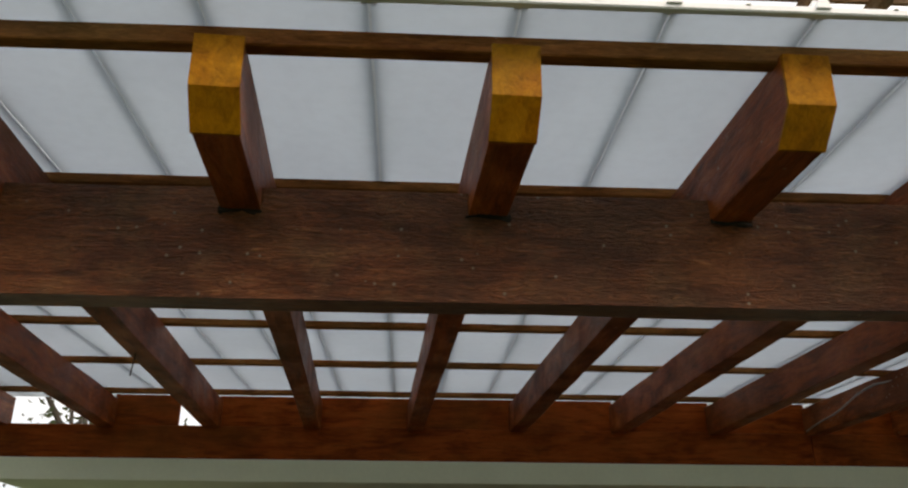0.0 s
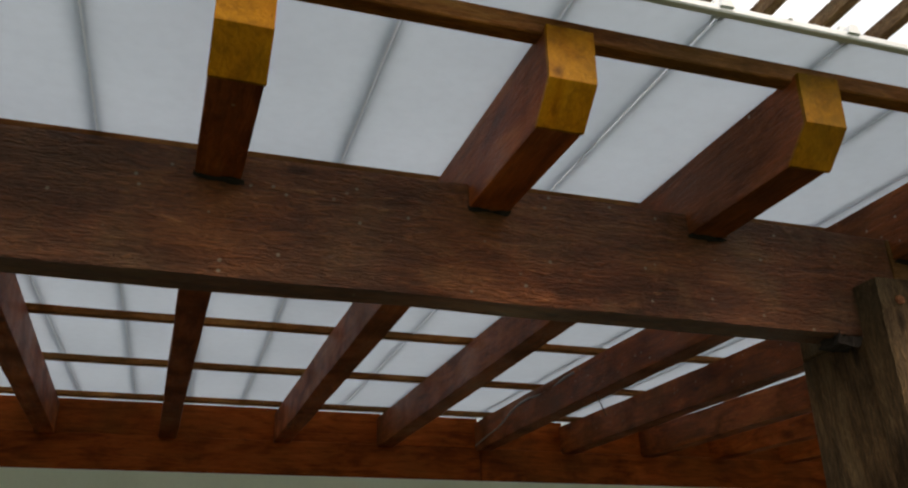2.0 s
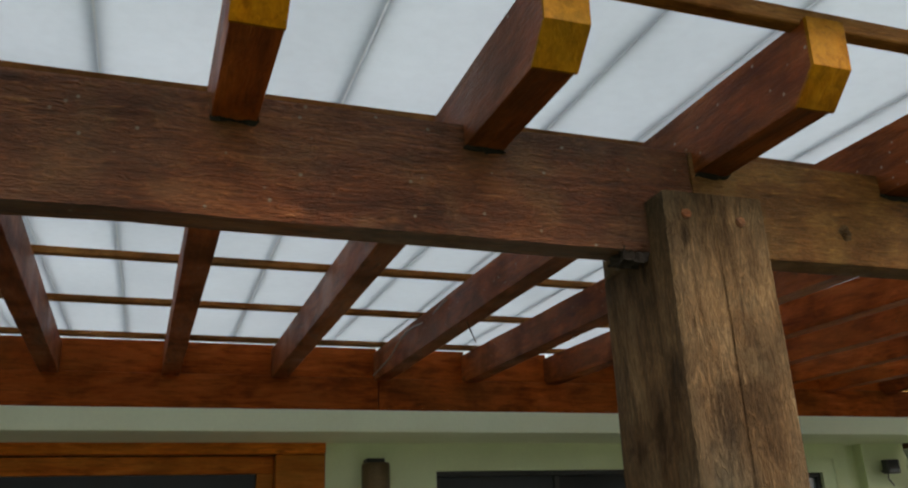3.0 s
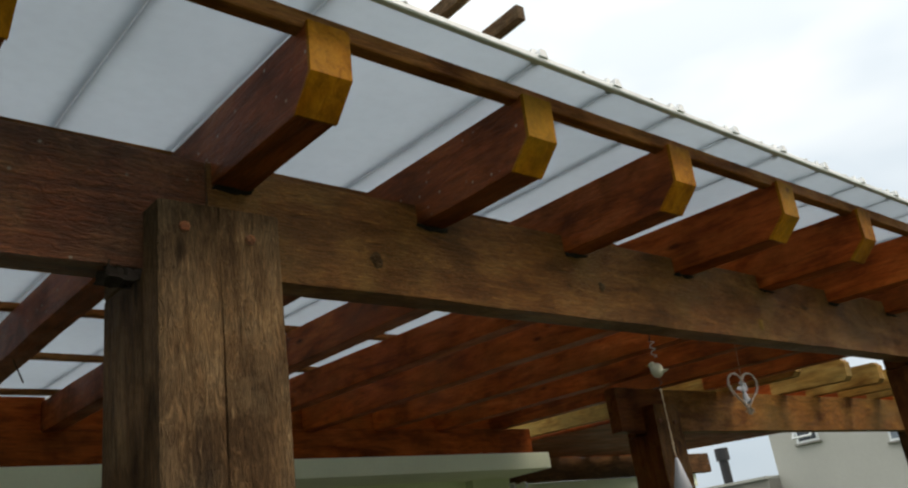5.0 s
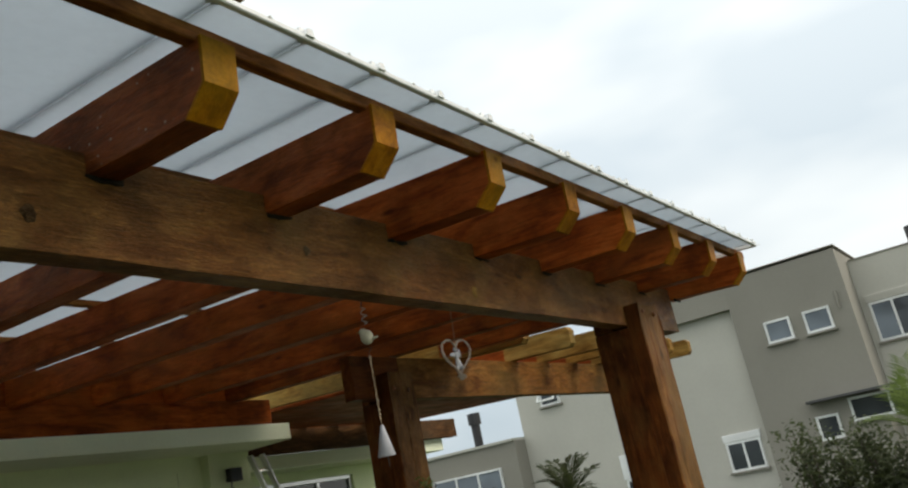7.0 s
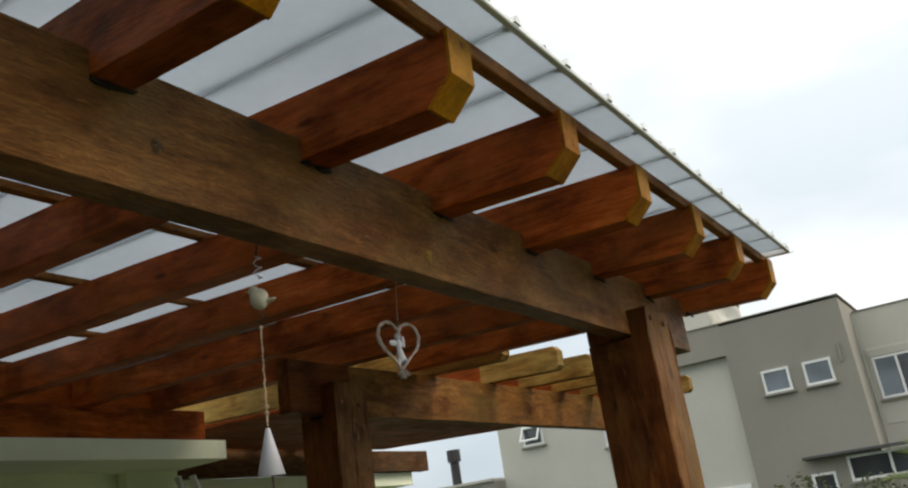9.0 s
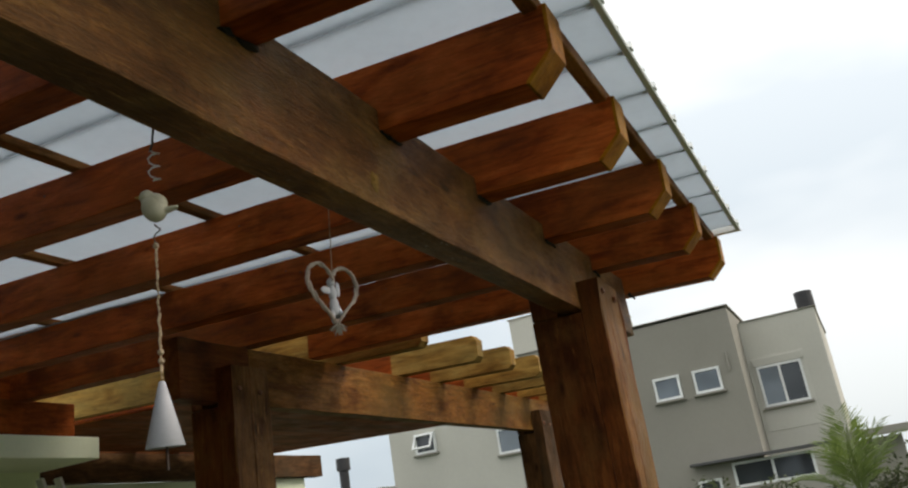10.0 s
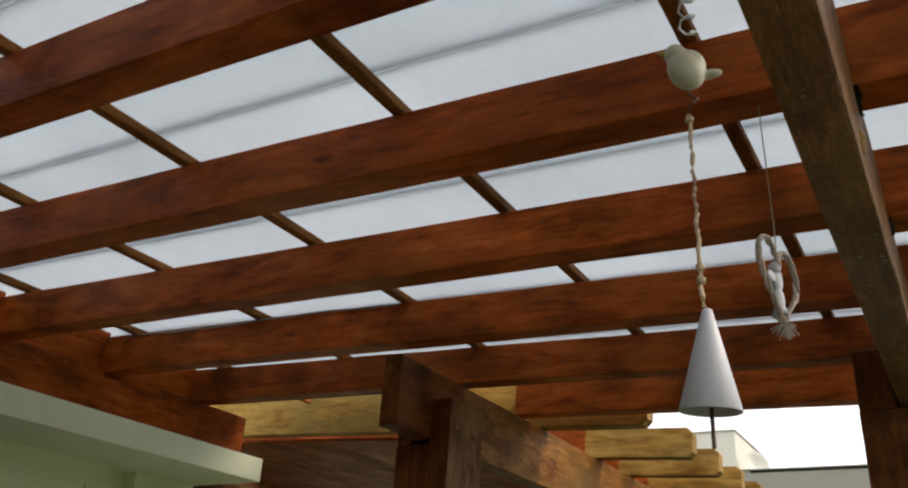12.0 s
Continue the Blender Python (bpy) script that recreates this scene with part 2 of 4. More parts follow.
def leaf_material(name, lo, hi):
    m, t, b = nodes_of(name)
    out = t.nodes["Material Output"]
    geo = t.nodes.new("ShaderNodeNewGeometry")
    _, v, _ = object_coords(t)
    n = noise_node(t, v, 3.0, 3.0)
    f = t.nodes.new("ShaderNodeMath")
    f.operation = "MULTIPLY_ADD"
    f.inputs[1].default_value = 0.5
    t.links.new(geo.outputs["Random Per Island"], f.inputs[0])
    t.links.new(n.outputs["Fac"], f.inputs[2])
    col = ramp_node(t, f.outputs[0], [(0.35, lo), (1.0, hi)]).outputs[0]
    t.links.new(col, b.inputs["Base Color"])
    b.inputs["Roughness"].default_value = 0.5
    tr = t.nodes.new("ShaderNodeBsdfTranslucent")
    t.links.new(col, tr.inputs[0])
    mx = t.nodes.new("ShaderNodeMixShader")
    mx.inputs[0].default_value = 0.45
    t.links.new(b.outputs[0], mx.inputs[1])
    t.links.new(tr.outputs[0], mx.inputs[2])
    t.links.new(mx.outputs[0], out.inputs["Surface"])
    return m


M_LEAF = leaf_material("green_foliage", (0.075, 0.12, 0.028), (0.20, 0.27, 0.075))
M_LEAFD = leaf_material("dark_foliage", (0.030, 0.042, 0.015), (0.085, 0.105, 0.04))
M_BARK = plain("grey_brown_bark", (0.10, 0.08, 0.06), 0.9, var=0.3, scale=8, relief=0.6)


def sheet_material():
    m, t, b = nodes_of("translucent_white_roof_sheet")
    out = t.nodes["Material Output"]
    _, v, rnd = object_coords(t)
    big = noise_node(t, v, 1.4, 4.0)
    fine = noise_node(t, v, 30.0, 3.0)
    col = ramp_node(t, big.outputs["Fac"], [(0.3, (0.630, 0.680, 0.722)), (0.7, (0.700, 0.752, 0.795))]).outputs[0]
    col = mix_col(t, 0.25, col, ramp_node(t, fine.outputs["Fac"], [(0.3, (0.86, 0.86, 0.86)), (0.6, (1, 1, 1))]).outputs[0], "MULTIPLY")
    tr = t.nodes.new("ShaderNodeBsdfTranslucent")
    t.links.new(col, tr.inputs[0])
    t.links.new(col, b.inputs["Base Color"])
    b.inputs["Roughness"].default_value = 0.35
    mx = t.nodes.new("ShaderNodeMixShader")
    mx.inputs[0].default_value = 0.62
    t.links.new(b.outputs[0], mx.inputs[1])
    t.links.new(tr.outputs[0], mx.inputs[2])
    t.links.new(mx.outputs[0], out.inputs["Surface"])
    return m


def glass_material(name="dark_window_glass", tint=(0.03, 0.035, 0.04)):
    m, t, b = nodes_of(name)
    _, v, _ = object_coords(t)
    n = noise_node(t, v, 0.6, 2.0)
    t.links.new(ramp_node(t, n.outputs["Fac"], [(0.35, tint), (0.65, tuple(c * 1.8 for c in tint))]).outputs[0], b.inputs["Base Color"])
    b.inputs["Roughness"].default_value = 0.06
    b.inputs["Specular IOR Level"].default_value = 0.6
    return m


M_SHEET = sheet_material()
M_GLASS = glass_material()
M_GLASS_BLUE = glass_material("grey_blue_window_glass", (0.10, 0.12, 0.14))


# ---- builders ----
def mesh_of(name, bm, *mats):
    me = bpy.data.meshes.new(name)
    bm.normal_update()
    bm.to_mesh(me)
    bm.free()
    for m in mats:
        me.materials.append(m)
    return me


def part(name, bm, mat, parent=None, label=""):
    mats = mat if isinstance(mat, (tuple, list)) else (mat,)
    ob = new(name, mesh_of(name, bm, *mats))
    if parent is not None:
        ob.parent = parent
    if label:
        ob["label"] = label
    return ob


def thing(name, label, category, at=(0, 0, 0), group="", kind=""):
    ob = new(name)
    ob.empty_display_size = 0.1
    ob.matrix_basis = pose(*at)
    return tagged(ob, label, category, group, kind)


def box_bm(x0, x1, y0, y1, z0, z1, bevel=0.0, segs=1):
    bm = bmesh.new()
    bmesh.ops.create_cube(bm, size=1.0, matrix=Matrix.Translation(((x0 + x1) / 2, (y0 + y1) / 2, (z0 + z1) / 2)) @ Matrix.Diagonal((x1 - x0, y1 - y0, z1 - z0, 1)))
    if bevel:
        bmesh.ops.bevel(bm, geom=bm.edges[:], offset=bevel, segments=segs, affect="EDGES", profile=0.7)
    return bm


def extrude_profile(pts, w0, w1, bevel=0.0):
    """A polygon in x and z, thickened from y = w0 to w1."""
    bm = bmesh.new()
    a = [bm.verts.new((x, w0, z)) for x, z in pts]
    c = [bm.verts.new((x, w1, z)) for x, z in pts]
    bm.faces.new(a[::-1])
    bm.faces.new(c)
    n = len(pts)
    for i in range(n):
        j = (i + 1) % n
        bm.faces.new((a[i], a[j], c[j], c[i]))
    bmesh.ops.recalc_face_normals(bm, faces=bm.faces[:])
    if bevel:
        bmesh.ops.bevel(bm, geom=bm.edges[:], offset=bevel, segments=2, affect="EDGES", profile=0.7)
    return bm


def roughen(bm, amount, cuts_step=0.25, axis=0, seed=0.0):
    """Cuts a long piece across and lets its faces wander a little, as sawn timber does."""
    lo = min(v.co[axis] for v in bm.verts)
    hi = max(v.co[axis] for v in bm.verts)
    n = int((hi - lo) / cuts_step)
    for i in range(1, n):
        co, no = Vector((0, 0, 0)), Vector((0, 0, 0))
        co[axis], no[axis] = lo + (hi - lo) * i / n, 1
        bmesh.ops.bisect_plane(bm, geom=bm.verts[:] + bm.edges[:] + bm.faces[:], plane_co=co, plane_no=no)
    for v in bm.verts:
        p = v.co * 3.1 + Vector((seed * 7.3, seed * 3.1, seed))
        q = v.co * 14.0 + Vector((seed, seed * 2.0, 0))
        d = Vector((noise.noise(p), noise.noise(p + Vector((9, 0, 0))), noise.noise(p + Vector((0, 9, 0)))))
        d += 0.5 * Vector((noise.noise(q), noise.noise(q + Vector((5, 0, 0))), noise.noise(q + Vector((0, 5, 0)))))
        d[axis] = 0
        v.co += d * amount
    return bm


def tube_bm(points, radius, sides=8, bm=None):
    bm = bm or bmesh.new()
    rings = []
    for i, p in enumerate(points):
        p = Vector(p)
        d = (Vector(points[min(i + 1, len(points) - 1)]) - Vector(points[max(i - 1, 0)])).normalized()
        q = d.to_track_quat("Z", "Y")
        r = radius[i] if isinstance(radius, (list, tuple)) else radius
        rings.append([bm.verts.new(p + q @ Vector((r * math.cos(2 * math.pi * k / sides), r * math.sin(2 * math.pi * k / sides), 0))) for k in range(sides)])
    for a, c in zip(rings, rings[1:]):
        for k in range(sides):
            bm.faces.new((a[k], a[(k + 1) % sides], c[(k + 1) % sides], c[k]))
    bm.faces.new(rings[0][::-1])
    bm.faces.new(rings[-1])
    return bm


def lathe_bm(profile, sides=24):
    bm = bmesh.new()
    rings = [[bm.verts.new((r * math.cos(2 * math.pi * k / sides), r * math.sin(2 * math.pi * k / sides), z)) for k in range(sides)] for r, z in profile]
    for a, c in zip(rings, rings[1:]):
        for k in range(sides):
            bm.faces.new((a[k], a[(k + 1) % sides], c[(k + 1) % sides], c[k]))
    return bm


def smooth(ob):
    for p in ob.data.polygons:
        p.use_smooth = True
    return ob


# ---- plan ----
SLOPE = 0.044
UNDER, DEEP, WIDE = 2.575, 0.185, 0.095
BEAM_Z0, BEAM_Z1, BEAM_T = 2.350, 2.635, 0.088
PLATE_Y = 3.54
FRONT_X = [-2.40, -1.80, -1.19, -0.60, 0.013, 0.608, 1.207, 1.81, 2.383, 3.007, 3.612, 4.206, 4.796, 5.371, 5.943, 6.528, 7.11, 7.695]
BACK_X = [-2.75, -2.09, -1.45, -0.80, -0.176, 0.466, 1.114, 1.763, 2.395, 3.035, 3.63, 4.225, 4.765, 5.345, 5.945, 6.53, 7.12, 7.70]


def sheet_z(y):
    return UNDER + SLOPE * y + DEEP + 0.034


# ---- ground ----
# lawn and terrace are assumed, out of view; their tones set the bounced light
g = part("ground", box_bm(-400, 400, -400, 400, -0.3, 0.0), M_GROUND)
tagged(g, "unseen mown green lawn assumed around the house", "lawn", kind="structure")
pv = part("pavement", box_bm(-3.0, 8.2, -0.5, 4.2, -0.1, 0.05, 0.005), M_PATIO)
tagged(pv, "unseen warm stone terrace assumed under the pergola", "terrace", kind="structure")


# ---- main pergola ----
def residue_bm(seed, w):
    """A ragged lip of dark filler where a rafter sits in its notch."""
    bm = box_bm(-0.007, 0.0, -w / 2 - 0.003, w / 2 + 0.003, -0.010, 0.001)
    bmesh.ops.subdivide_edges(bm, edges=bm.edges[:], cuts=4, use_grid_fill=True)
    for v in bm.verts:
        q = v.co * 70 + Vector((seed * 3.7, seed, 0))
        v.co += Vector((noise.noise(q), noise.noise(q + Vector((7, 0, 0))), noise.noise(q + Vector((0, 7, 0))))) * 0.012
    return bm


def nail_bm():
    return lathe_bm([(0.0, 0.002), (0.0035, 0.0015), (0.004, 0.0), (0.004, -0.004)], 8)


def rafter(xf, xb, seed, tip=-0.455, end=3.60):
    base = Vector((xf + WIDE / 2, 0.0, UNDER))
    far = Vector((xb + WIDE / 2, 3.54, UNDER + SLOPE * 3.54))
    d = (far - base).normalized()
    c = 0.066
    pts = [(tip + c, 0.0), (0.044, 0.0), (0.046, 0.034), (end, 0.034 - 0.028 * (end - 0.046) / 3.55), (end, DEEP), (tip, DEEP), (tip, c)]
    bm = extrude_profile(pts, -WIDE / 2, WIDE / 2, 0.004)
    roughen(bm, 0.0030, 0.3, 0, seed)
    side = Vector((0, 0, 1)).cross(d).normalized()
    q = Matrix((d, side, d.cross(side).normalized())).transposed().to_4x4()
    ob = part("rafter", bm, M_RAFTER_DARK if xf < 4.4 else M_RAFTER)
    ob.matrix_basis = Matrix.Translation(base) @ q
    # the ochre paint wraps the clipped end
    e = 0.0022
    cap = extrude_profile([(tip + c - 0.002, -e), (tip + c + 0.006, -e), (tip + c + 0.004, 0.006), (tip + 0.008, c + 0.003), (tip + 0.008, DEEP - 0.002), (tip - e, DEEP - 0.002), (tip - e, c)], -WIDE / 2 - e, WIDE / 2 + e, 0.002)
    part("painted_end", cap, M_OCHRE, ob, "ochre painted clipped end")
    nr = random.Random(int(seed) * 13)
    for _ in range(3):
        nl = part("nail", nail_bm(), M_RUST, ob)
        nl.matrix_basis = pose(nr.uniform(0.3, end - 0.3), WIDE / 2, nr.uniform(0.06, 0.16), -90, 0, 0)
    part("filler", residue_bm(int(seed), WIDE), M_FILLER, ob, "dark crumbling filler")
    return tagged(ob, ("dark brown" if xf < 4.4 else "red-brown") + " stained timber rafter with ochre painted clipped end", "rafter", "rafters of the covered pergola")


for i, (a, c) in enumerate(zip(FRONT_X, BACK_X)):
    rafter(a, c, i + 1.0, end=1.86 if i == len(FRONT_X) - 1 else 3.60)


def front_beam(x0, x1, y, mat, label, seed, low=0.0, lift=0.0):
    bm = box_bm(0, x1 - x0, -BEAM_T / 2, BEAM_T / 2, low, BEAM_Z1 - BEAM_Z0, 0.006, 2)
    roughen(bm, 0.004, 0.22, 0, seed)
    ob = part("beam", bm, mat)
    ob.matrix_basis = pose(x0, y + BEAM_T / 2, BEAM_Z0 + lift)
    return tagged(ob, label, "beam", "main beams")


beam_a = front_beam(-3.2, 2.992, 0.0, M_BEAM, "dark brown rough-sawn timber beam on posts", 11.0)
beam_b = front_beam(2.996, 7.62, 0.0, M_BEAM_GOLD, "golden-brown weathered timber beam with knots", 12.0, 0.009)


# crumbled filler where the beam is let into the post
lump = box_bm(2.775, 2.842, 0.004, 0.075, 2.328, 2.356)
bmesh.ops.subdivide_edges(lump, edges=lump.edges[:], cuts=5, use_grid_fill=True)
for v in lump.verts:
    q = v.co * 55
    v.co += Vector((noise.noise(q), noise.noise(q + Vector((7, 0, 0))), noise.noise(q + Vector((0, 7, 0))))) * 0.016
    v.co -= Vector((-3.2, BEAM_T / 2, BEAM_Z0))
part("filler", lump, M_FILLER, beam_a, "dark crumbling filler")

for kx, kz, kr in ((3.458, 2.450, 0.020), (4.36, 2.475, 0.014), (5.309, 2.424, 0.020)):
    kb = bmesh.new()
    bmesh.ops.create_uvsphere(kb, u_segments=14, v_segments=8, radius=1.0, matrix=Matrix.Diagonal((kr, 0.006, kr * 1.25, 1)))
    for v in kb.verts:
        v.co *= 1.0 + 0.45 * noise.noise(v.co * 60 + Vector((kx, 0, kz)))
    kn = part("knot", kb, M_PALE if kx > 5 else M_POST, beam_b, "raised knot in the beam")
    kn.location = (kx - 2.996, -BEAM_T / 2, kz - BEAM_Z0)


def post(x, y, mat, label, h=2.478, w=0.283, d=0.245, seed=1.0, plank=None):
    """A thick square post; a front tongue stands proud of the beam that it carries."""
    th = thing("post", label, "post", (x, y, 0.05), "posts")
    zb = BEAM_Z0 - 0.052
    core = roughen(box_bm(0.006, zb, 0.085, d, -w, 0, 0.006, 2), 0.004, 0.25, 0, seed)
    c = part("post_core", core, mat, th)
    c.matrix_basis = pose(0, 0, 0, 0, -90, 0)
    face = bmesh.new()
    cr = -0.115 - 0.02 * math.sin(seed)
    sec = [(0.006, -w), (0.0, -w + 0.008), (0.0, cr - 0.0025), (0.014, cr), (0.0, cr + 0.0025), (0.0, -0.008), (0.006, 0), (0.083, 0), (0.083, -w)]
    a = [face.verts.new((0, y_, z_)) for y_, z_ in sec]
    c_ = [face.verts.new((h - 0.05, y_, z_)) for y_, z_ in sec]
    face.faces.new(a)
    face.faces.new(c_[::-1])
    for k in range(len(sec)):
        n_ = (k + 1) % len(sec)
        face.faces.new((a[n_], a[k], c_[k], c_[n_]))
    bmesh.ops.recalc_face_normals(face, faces=face.faces[:])
    roughen(face, 0.0045, 0.12, 0, seed + 4)
    for v in face.verts:
        if 0.007 < v.co.y < 0.03:
            v.co.y -= 0.013 * min(1.0, max(0.0, (v.co.x - 2.0) / 0.25))
            v.co.z += 0.010 * noise.noise(Vector((v.co.x * 2.5, seed, 0)))
    # front face gets the golden timber: daylight painted in over its weathering
    for q in face.faces:
        q.material_index = 0 if q.calc_center_median().y < 0.02 and abs(q.normal.z) < 0.6 else 1
    f = part("front_plank", face, (plank or mat, mat), th)
    f.matrix_basis = pose(0, 0, 0, 0, -90, 0)
    cheek = roughen(box_bm(zb + 0.002, h + 0.03, 0.178, d, -w, 0, 0.005), 0.003, 0.2, 0, seed + 9)
    k_ = part("back_cheek", cheek, mat, th)
    k_.matrix_basis = pose(0, 0, 0, 0, -90, 0)
    for bx, bz, ln in ((0.055, 2.37, 0.02), (0.205, 2.36, 0.03)):
        dowel = lathe_bm([(0.0, -ln * 0.3), (0.011, -ln * 0.2), (0.0125, 0.0), (0.0125, 0.02)], 8)
        p = part("dowel", dowel, M_BEAM, th)
        p.matrix_basis = pose(bx, -0.003, bz, -90, 0, 0)
    return th


post(2.846, -0.085, M_POST, "weathered brown cracked timber post under the beam", d=0.32, seed=2.0)
post(6.815, -0.082, M_POST_RED, "red-brown stained timber post at the pergola corner", 2.465, d=0.285, seed=5.0, plank=M_POST_GOLD)
post(6.848, 1.720, M_POST_RED, "red-brown timber post under a crossing beam", 2.530, seed=8.0, plank=M_POST_GOLD)
post(-1.10, -0.085, M_POST, "weathered brown timber post at the far bay", seed=14.0)

# ---- battens and sheets of the roof ----
for j, (y, w, h) in enumerate([(-0.425, 0.038, 0.045), (0.29, 0.036, 0.032), (1.02, 0.036, 0.032), (1.77, 0.036, 0.032), (2.54, 0.036, 0.032), (3.37, 0.036, 0.032)]):
    z = UNDER + SLOPE * y + DEEP
    bm = roughen(box_bm(0, 10.65, -w / 2, w / 2, 0.002 - (h - 0.032), 0.032, 0.003), 0.002, 0.3, 0, j + 30.0)
    b = part("batten", bm, M_BATTEN)
    b.matrix_basis = pose(-2.75, y, z)
    tagged(b, "thin brown timber batten under the roof sheets", "batten", "roof battens")

roof = thing("roof", "translucent white roof sheets with narrow joint ribs", "roof", (0, 0, sheet_z(0)), kind="structure")
roof.matrix_basis = Matrix.Translation((0, 0, sheet_z(0))) @ Matrix.Rotation(math.atan(SLOPE), 4, "X")
rib_x = [0.086 + 0.2945 * k - 0.035 * (k == 0) for k in range(-9, 11)] + [3.309 + 0.275 * k for k in range(1, 17)]
RIB_PROFILE = [(-0.015, 0.0), (0.015, 0.0), (0.008, 0.020), (-0.008, 0.020)]


def along_y(pts, y0, y1):
    bm = bmesh.new()
    a = [bm.verts.new((x, y0, z)) for x, z in pts]
    c = [bm.verts.new((x, y1, z)) for x, z in pts]
    bm.faces.new(a)
    bm.faces.new(c[::-1])
    for k in range(len(pts)):
        q = (k + 1) % len(pts)
        bm.faces.new((a[q], a[k], c[k], c[q]))
    bmesh.ops.recalc_face_normals(bm, faces=bm.faces[:])
    return bm


rib_mesh = mesh_of("rib", along_y([(x * 0.85, z + 0.018) for x, z in RIB_PROFILE], -0.545, 3.72), M_WHITE)
cap_mesh = mesh_of("rib_cap", along_y([(x, z + 0.002) for x, z in RIB_PROFILE], -0.572, -0.530), M_WHITE)
nub_mesh = mesh_of("trim_nub", along_y([(x * 0.35, z * 0.18 + 0.006) for x, z in RIB_PROFILE], -0.569, -0.550), M_WHITE)
sheet_meshes = {}
for x, nx in zip(rib_x, rib_x[1:] + [None]):
    for nm, me, dx in (("rib", rib_mesh, 0), ("rib_cap", cap_mesh, 0), ("trim_nub", nub_mesh, 0.146)):
        o = new(nm, me)
        o.parent, o.location = roof, (x + dx, 0, 0)
    if nx:
        w = round(nx - x, 3)
        if w not in sheet_meshes:
            sheet_meshes[w] = mesh_of("sheet", box_bm(0.003, w - 0.003, -0.545, 3.72, 0, 0.006), M_SHEET)
        o = new("sheet", sheet_meshes[w])
        o.parent, o.location = roof, (x, 0, 0)
part("edge_trim", box_bm(-2.6, 7.79, -0.566, -0.546, -0.008, 0.009, 0.003), M_WHITE, roof, "white plastic edge trim")
part("end_trim", box_bm(7.77, 7.795, -0.566, 3.72, -0.012, 0.02, 0.004), M_WHITE, roof, "white plastic edge trim")

# ---- wall plate, blocking boards, house front ----
def plate(x0, x1, mat, label, seed, y=PLATE_Y, z0=2.548, z1=2.752):
    ob = part("wall_plate", roughen(box_bm(0, x1 - x0, 0, 0.14, z0, z1, 0.005), 0.003, 0.3, 0, seed), mat)
    ob.matrix_basis = pose(x0, y, 0)
    return tagged(ob, label, "beam", "wall plates")


plate(-3.0, 3.06, M_PLATE, "orange-red stained wall plate along the house", 41.0)
plate(3.064, 7.56, M_PLATE_EAST, "brown-red stained wall plate along the house", 42.0)
for i in range(2, len(BACK_X) - 2):
    x0, x1 = BACK_X[i] + WIDE - 0.02, BACK_X[i + 1] + 0.02
    if i == 2:
        x1 -= 0.19
    ob = part("blocking_board", roughen(box_bm(0, x1 - x0, 0, 0.03, 2.754, 2.946, 0.003), 0.002, 0.2, 0, i + 50.0), M_PLATE)
    ob.matrix_basis = pose(x0, PLATE_Y + 0.025, 0)
    tagged(ob, "orange-red board filling the gap between rafters", "board", "blocking boards")

fa = part("fascia", box_bm(-2.02, 7.73, PLATE_Y - 0.02, 6.4, 2.412, 2.546, 0.004), M_FASCIA)
tagged(fa, "pale green painted concrete eave slab", "eave", kind="structure")
WALL_Y = 4.05


def wall(name, label, x0, x1, y0, y1, z0, z1, mat):
    return tagged(part(name, box_bm(x0, x1, y0, y1, z0, z1), mat), label, "wall", kind="structure")


GREEN = "pale green rendered house wall under the eave"
# (x0, x1, z0, z1) of the pieces that leave the openings free
for x0, x1, z0, z1 in ((-1.85, -0.62, 0, 2.425), (2.825, 3.59, 0, 2.425), (3.59, 5.42, 2.225, 2.425), (3.59, 5.42, 0, 1.0), (5.42, 5.60, 0, 2.425), (5.60, 6.84, 2.185, 2.425), (6.84, 7.10, 0, 2.425), (7.28, 7.72, 0, 2.425)):
    wall("wall_south", GREEN, x0, x1, WALL_Y, WALL_Y + 0.18, z0, z1, M_WALL)
wall("wall_niche", GREEN, 7.10, 7.28, WALL_Y + 0.10, WALL_Y + 0.18, 0, 2.425, M_WALL)
wall("wall_east", GREEN, 7.54, 7.72, WALL_Y + 0.18, 6.05, 0, 2.425, M_WALL)
wall("wall_west", GREEN, -1.85, -1.67, WALL_Y + 0.18, 6.4, 0, 2.425, M_WALL)
wall("wall_back", GREEN, -1.85, 7.54, 6.42, 6.6, 0, 2.425, M_WALL)


# ---- glazed openings of the house ----
def glazing(name, label, category, x0, x1, z0, z1, y, frame_mat, bar=0.07, panes=2, depth=0.08, glass=None):
    th = thing(name, label, category, (x0, y, z0), kind="structure")
    w, h = x1 - x0, z1 - z0
    part("window_frame", box_bm(0, w, 0, depth, h - bar, h, 0.004), frame_mat, th)
    part("window_frame", box_bm(0, w, 0, depth, 0, bar, 0.004), frame_mat, th)
    for k in range(panes + 1):
        c = bar / 2 + (w - bar) * k / panes
        part("window_frame", box_bm(c - bar / 2, c + bar / 2, 0.003, depth - 0.003, bar, h - bar, 0.003), frame_mat, th)
    for k in range(panes):
        a, b = bar + (w - bar) * k / panes, (w - bar) * (k + 1) / panes
        part("pane", box_bm(a, b, depth * 0.4, depth * 0.4 + 0.006, bar, h - bar), glass or M_GLASS, th)
    return th


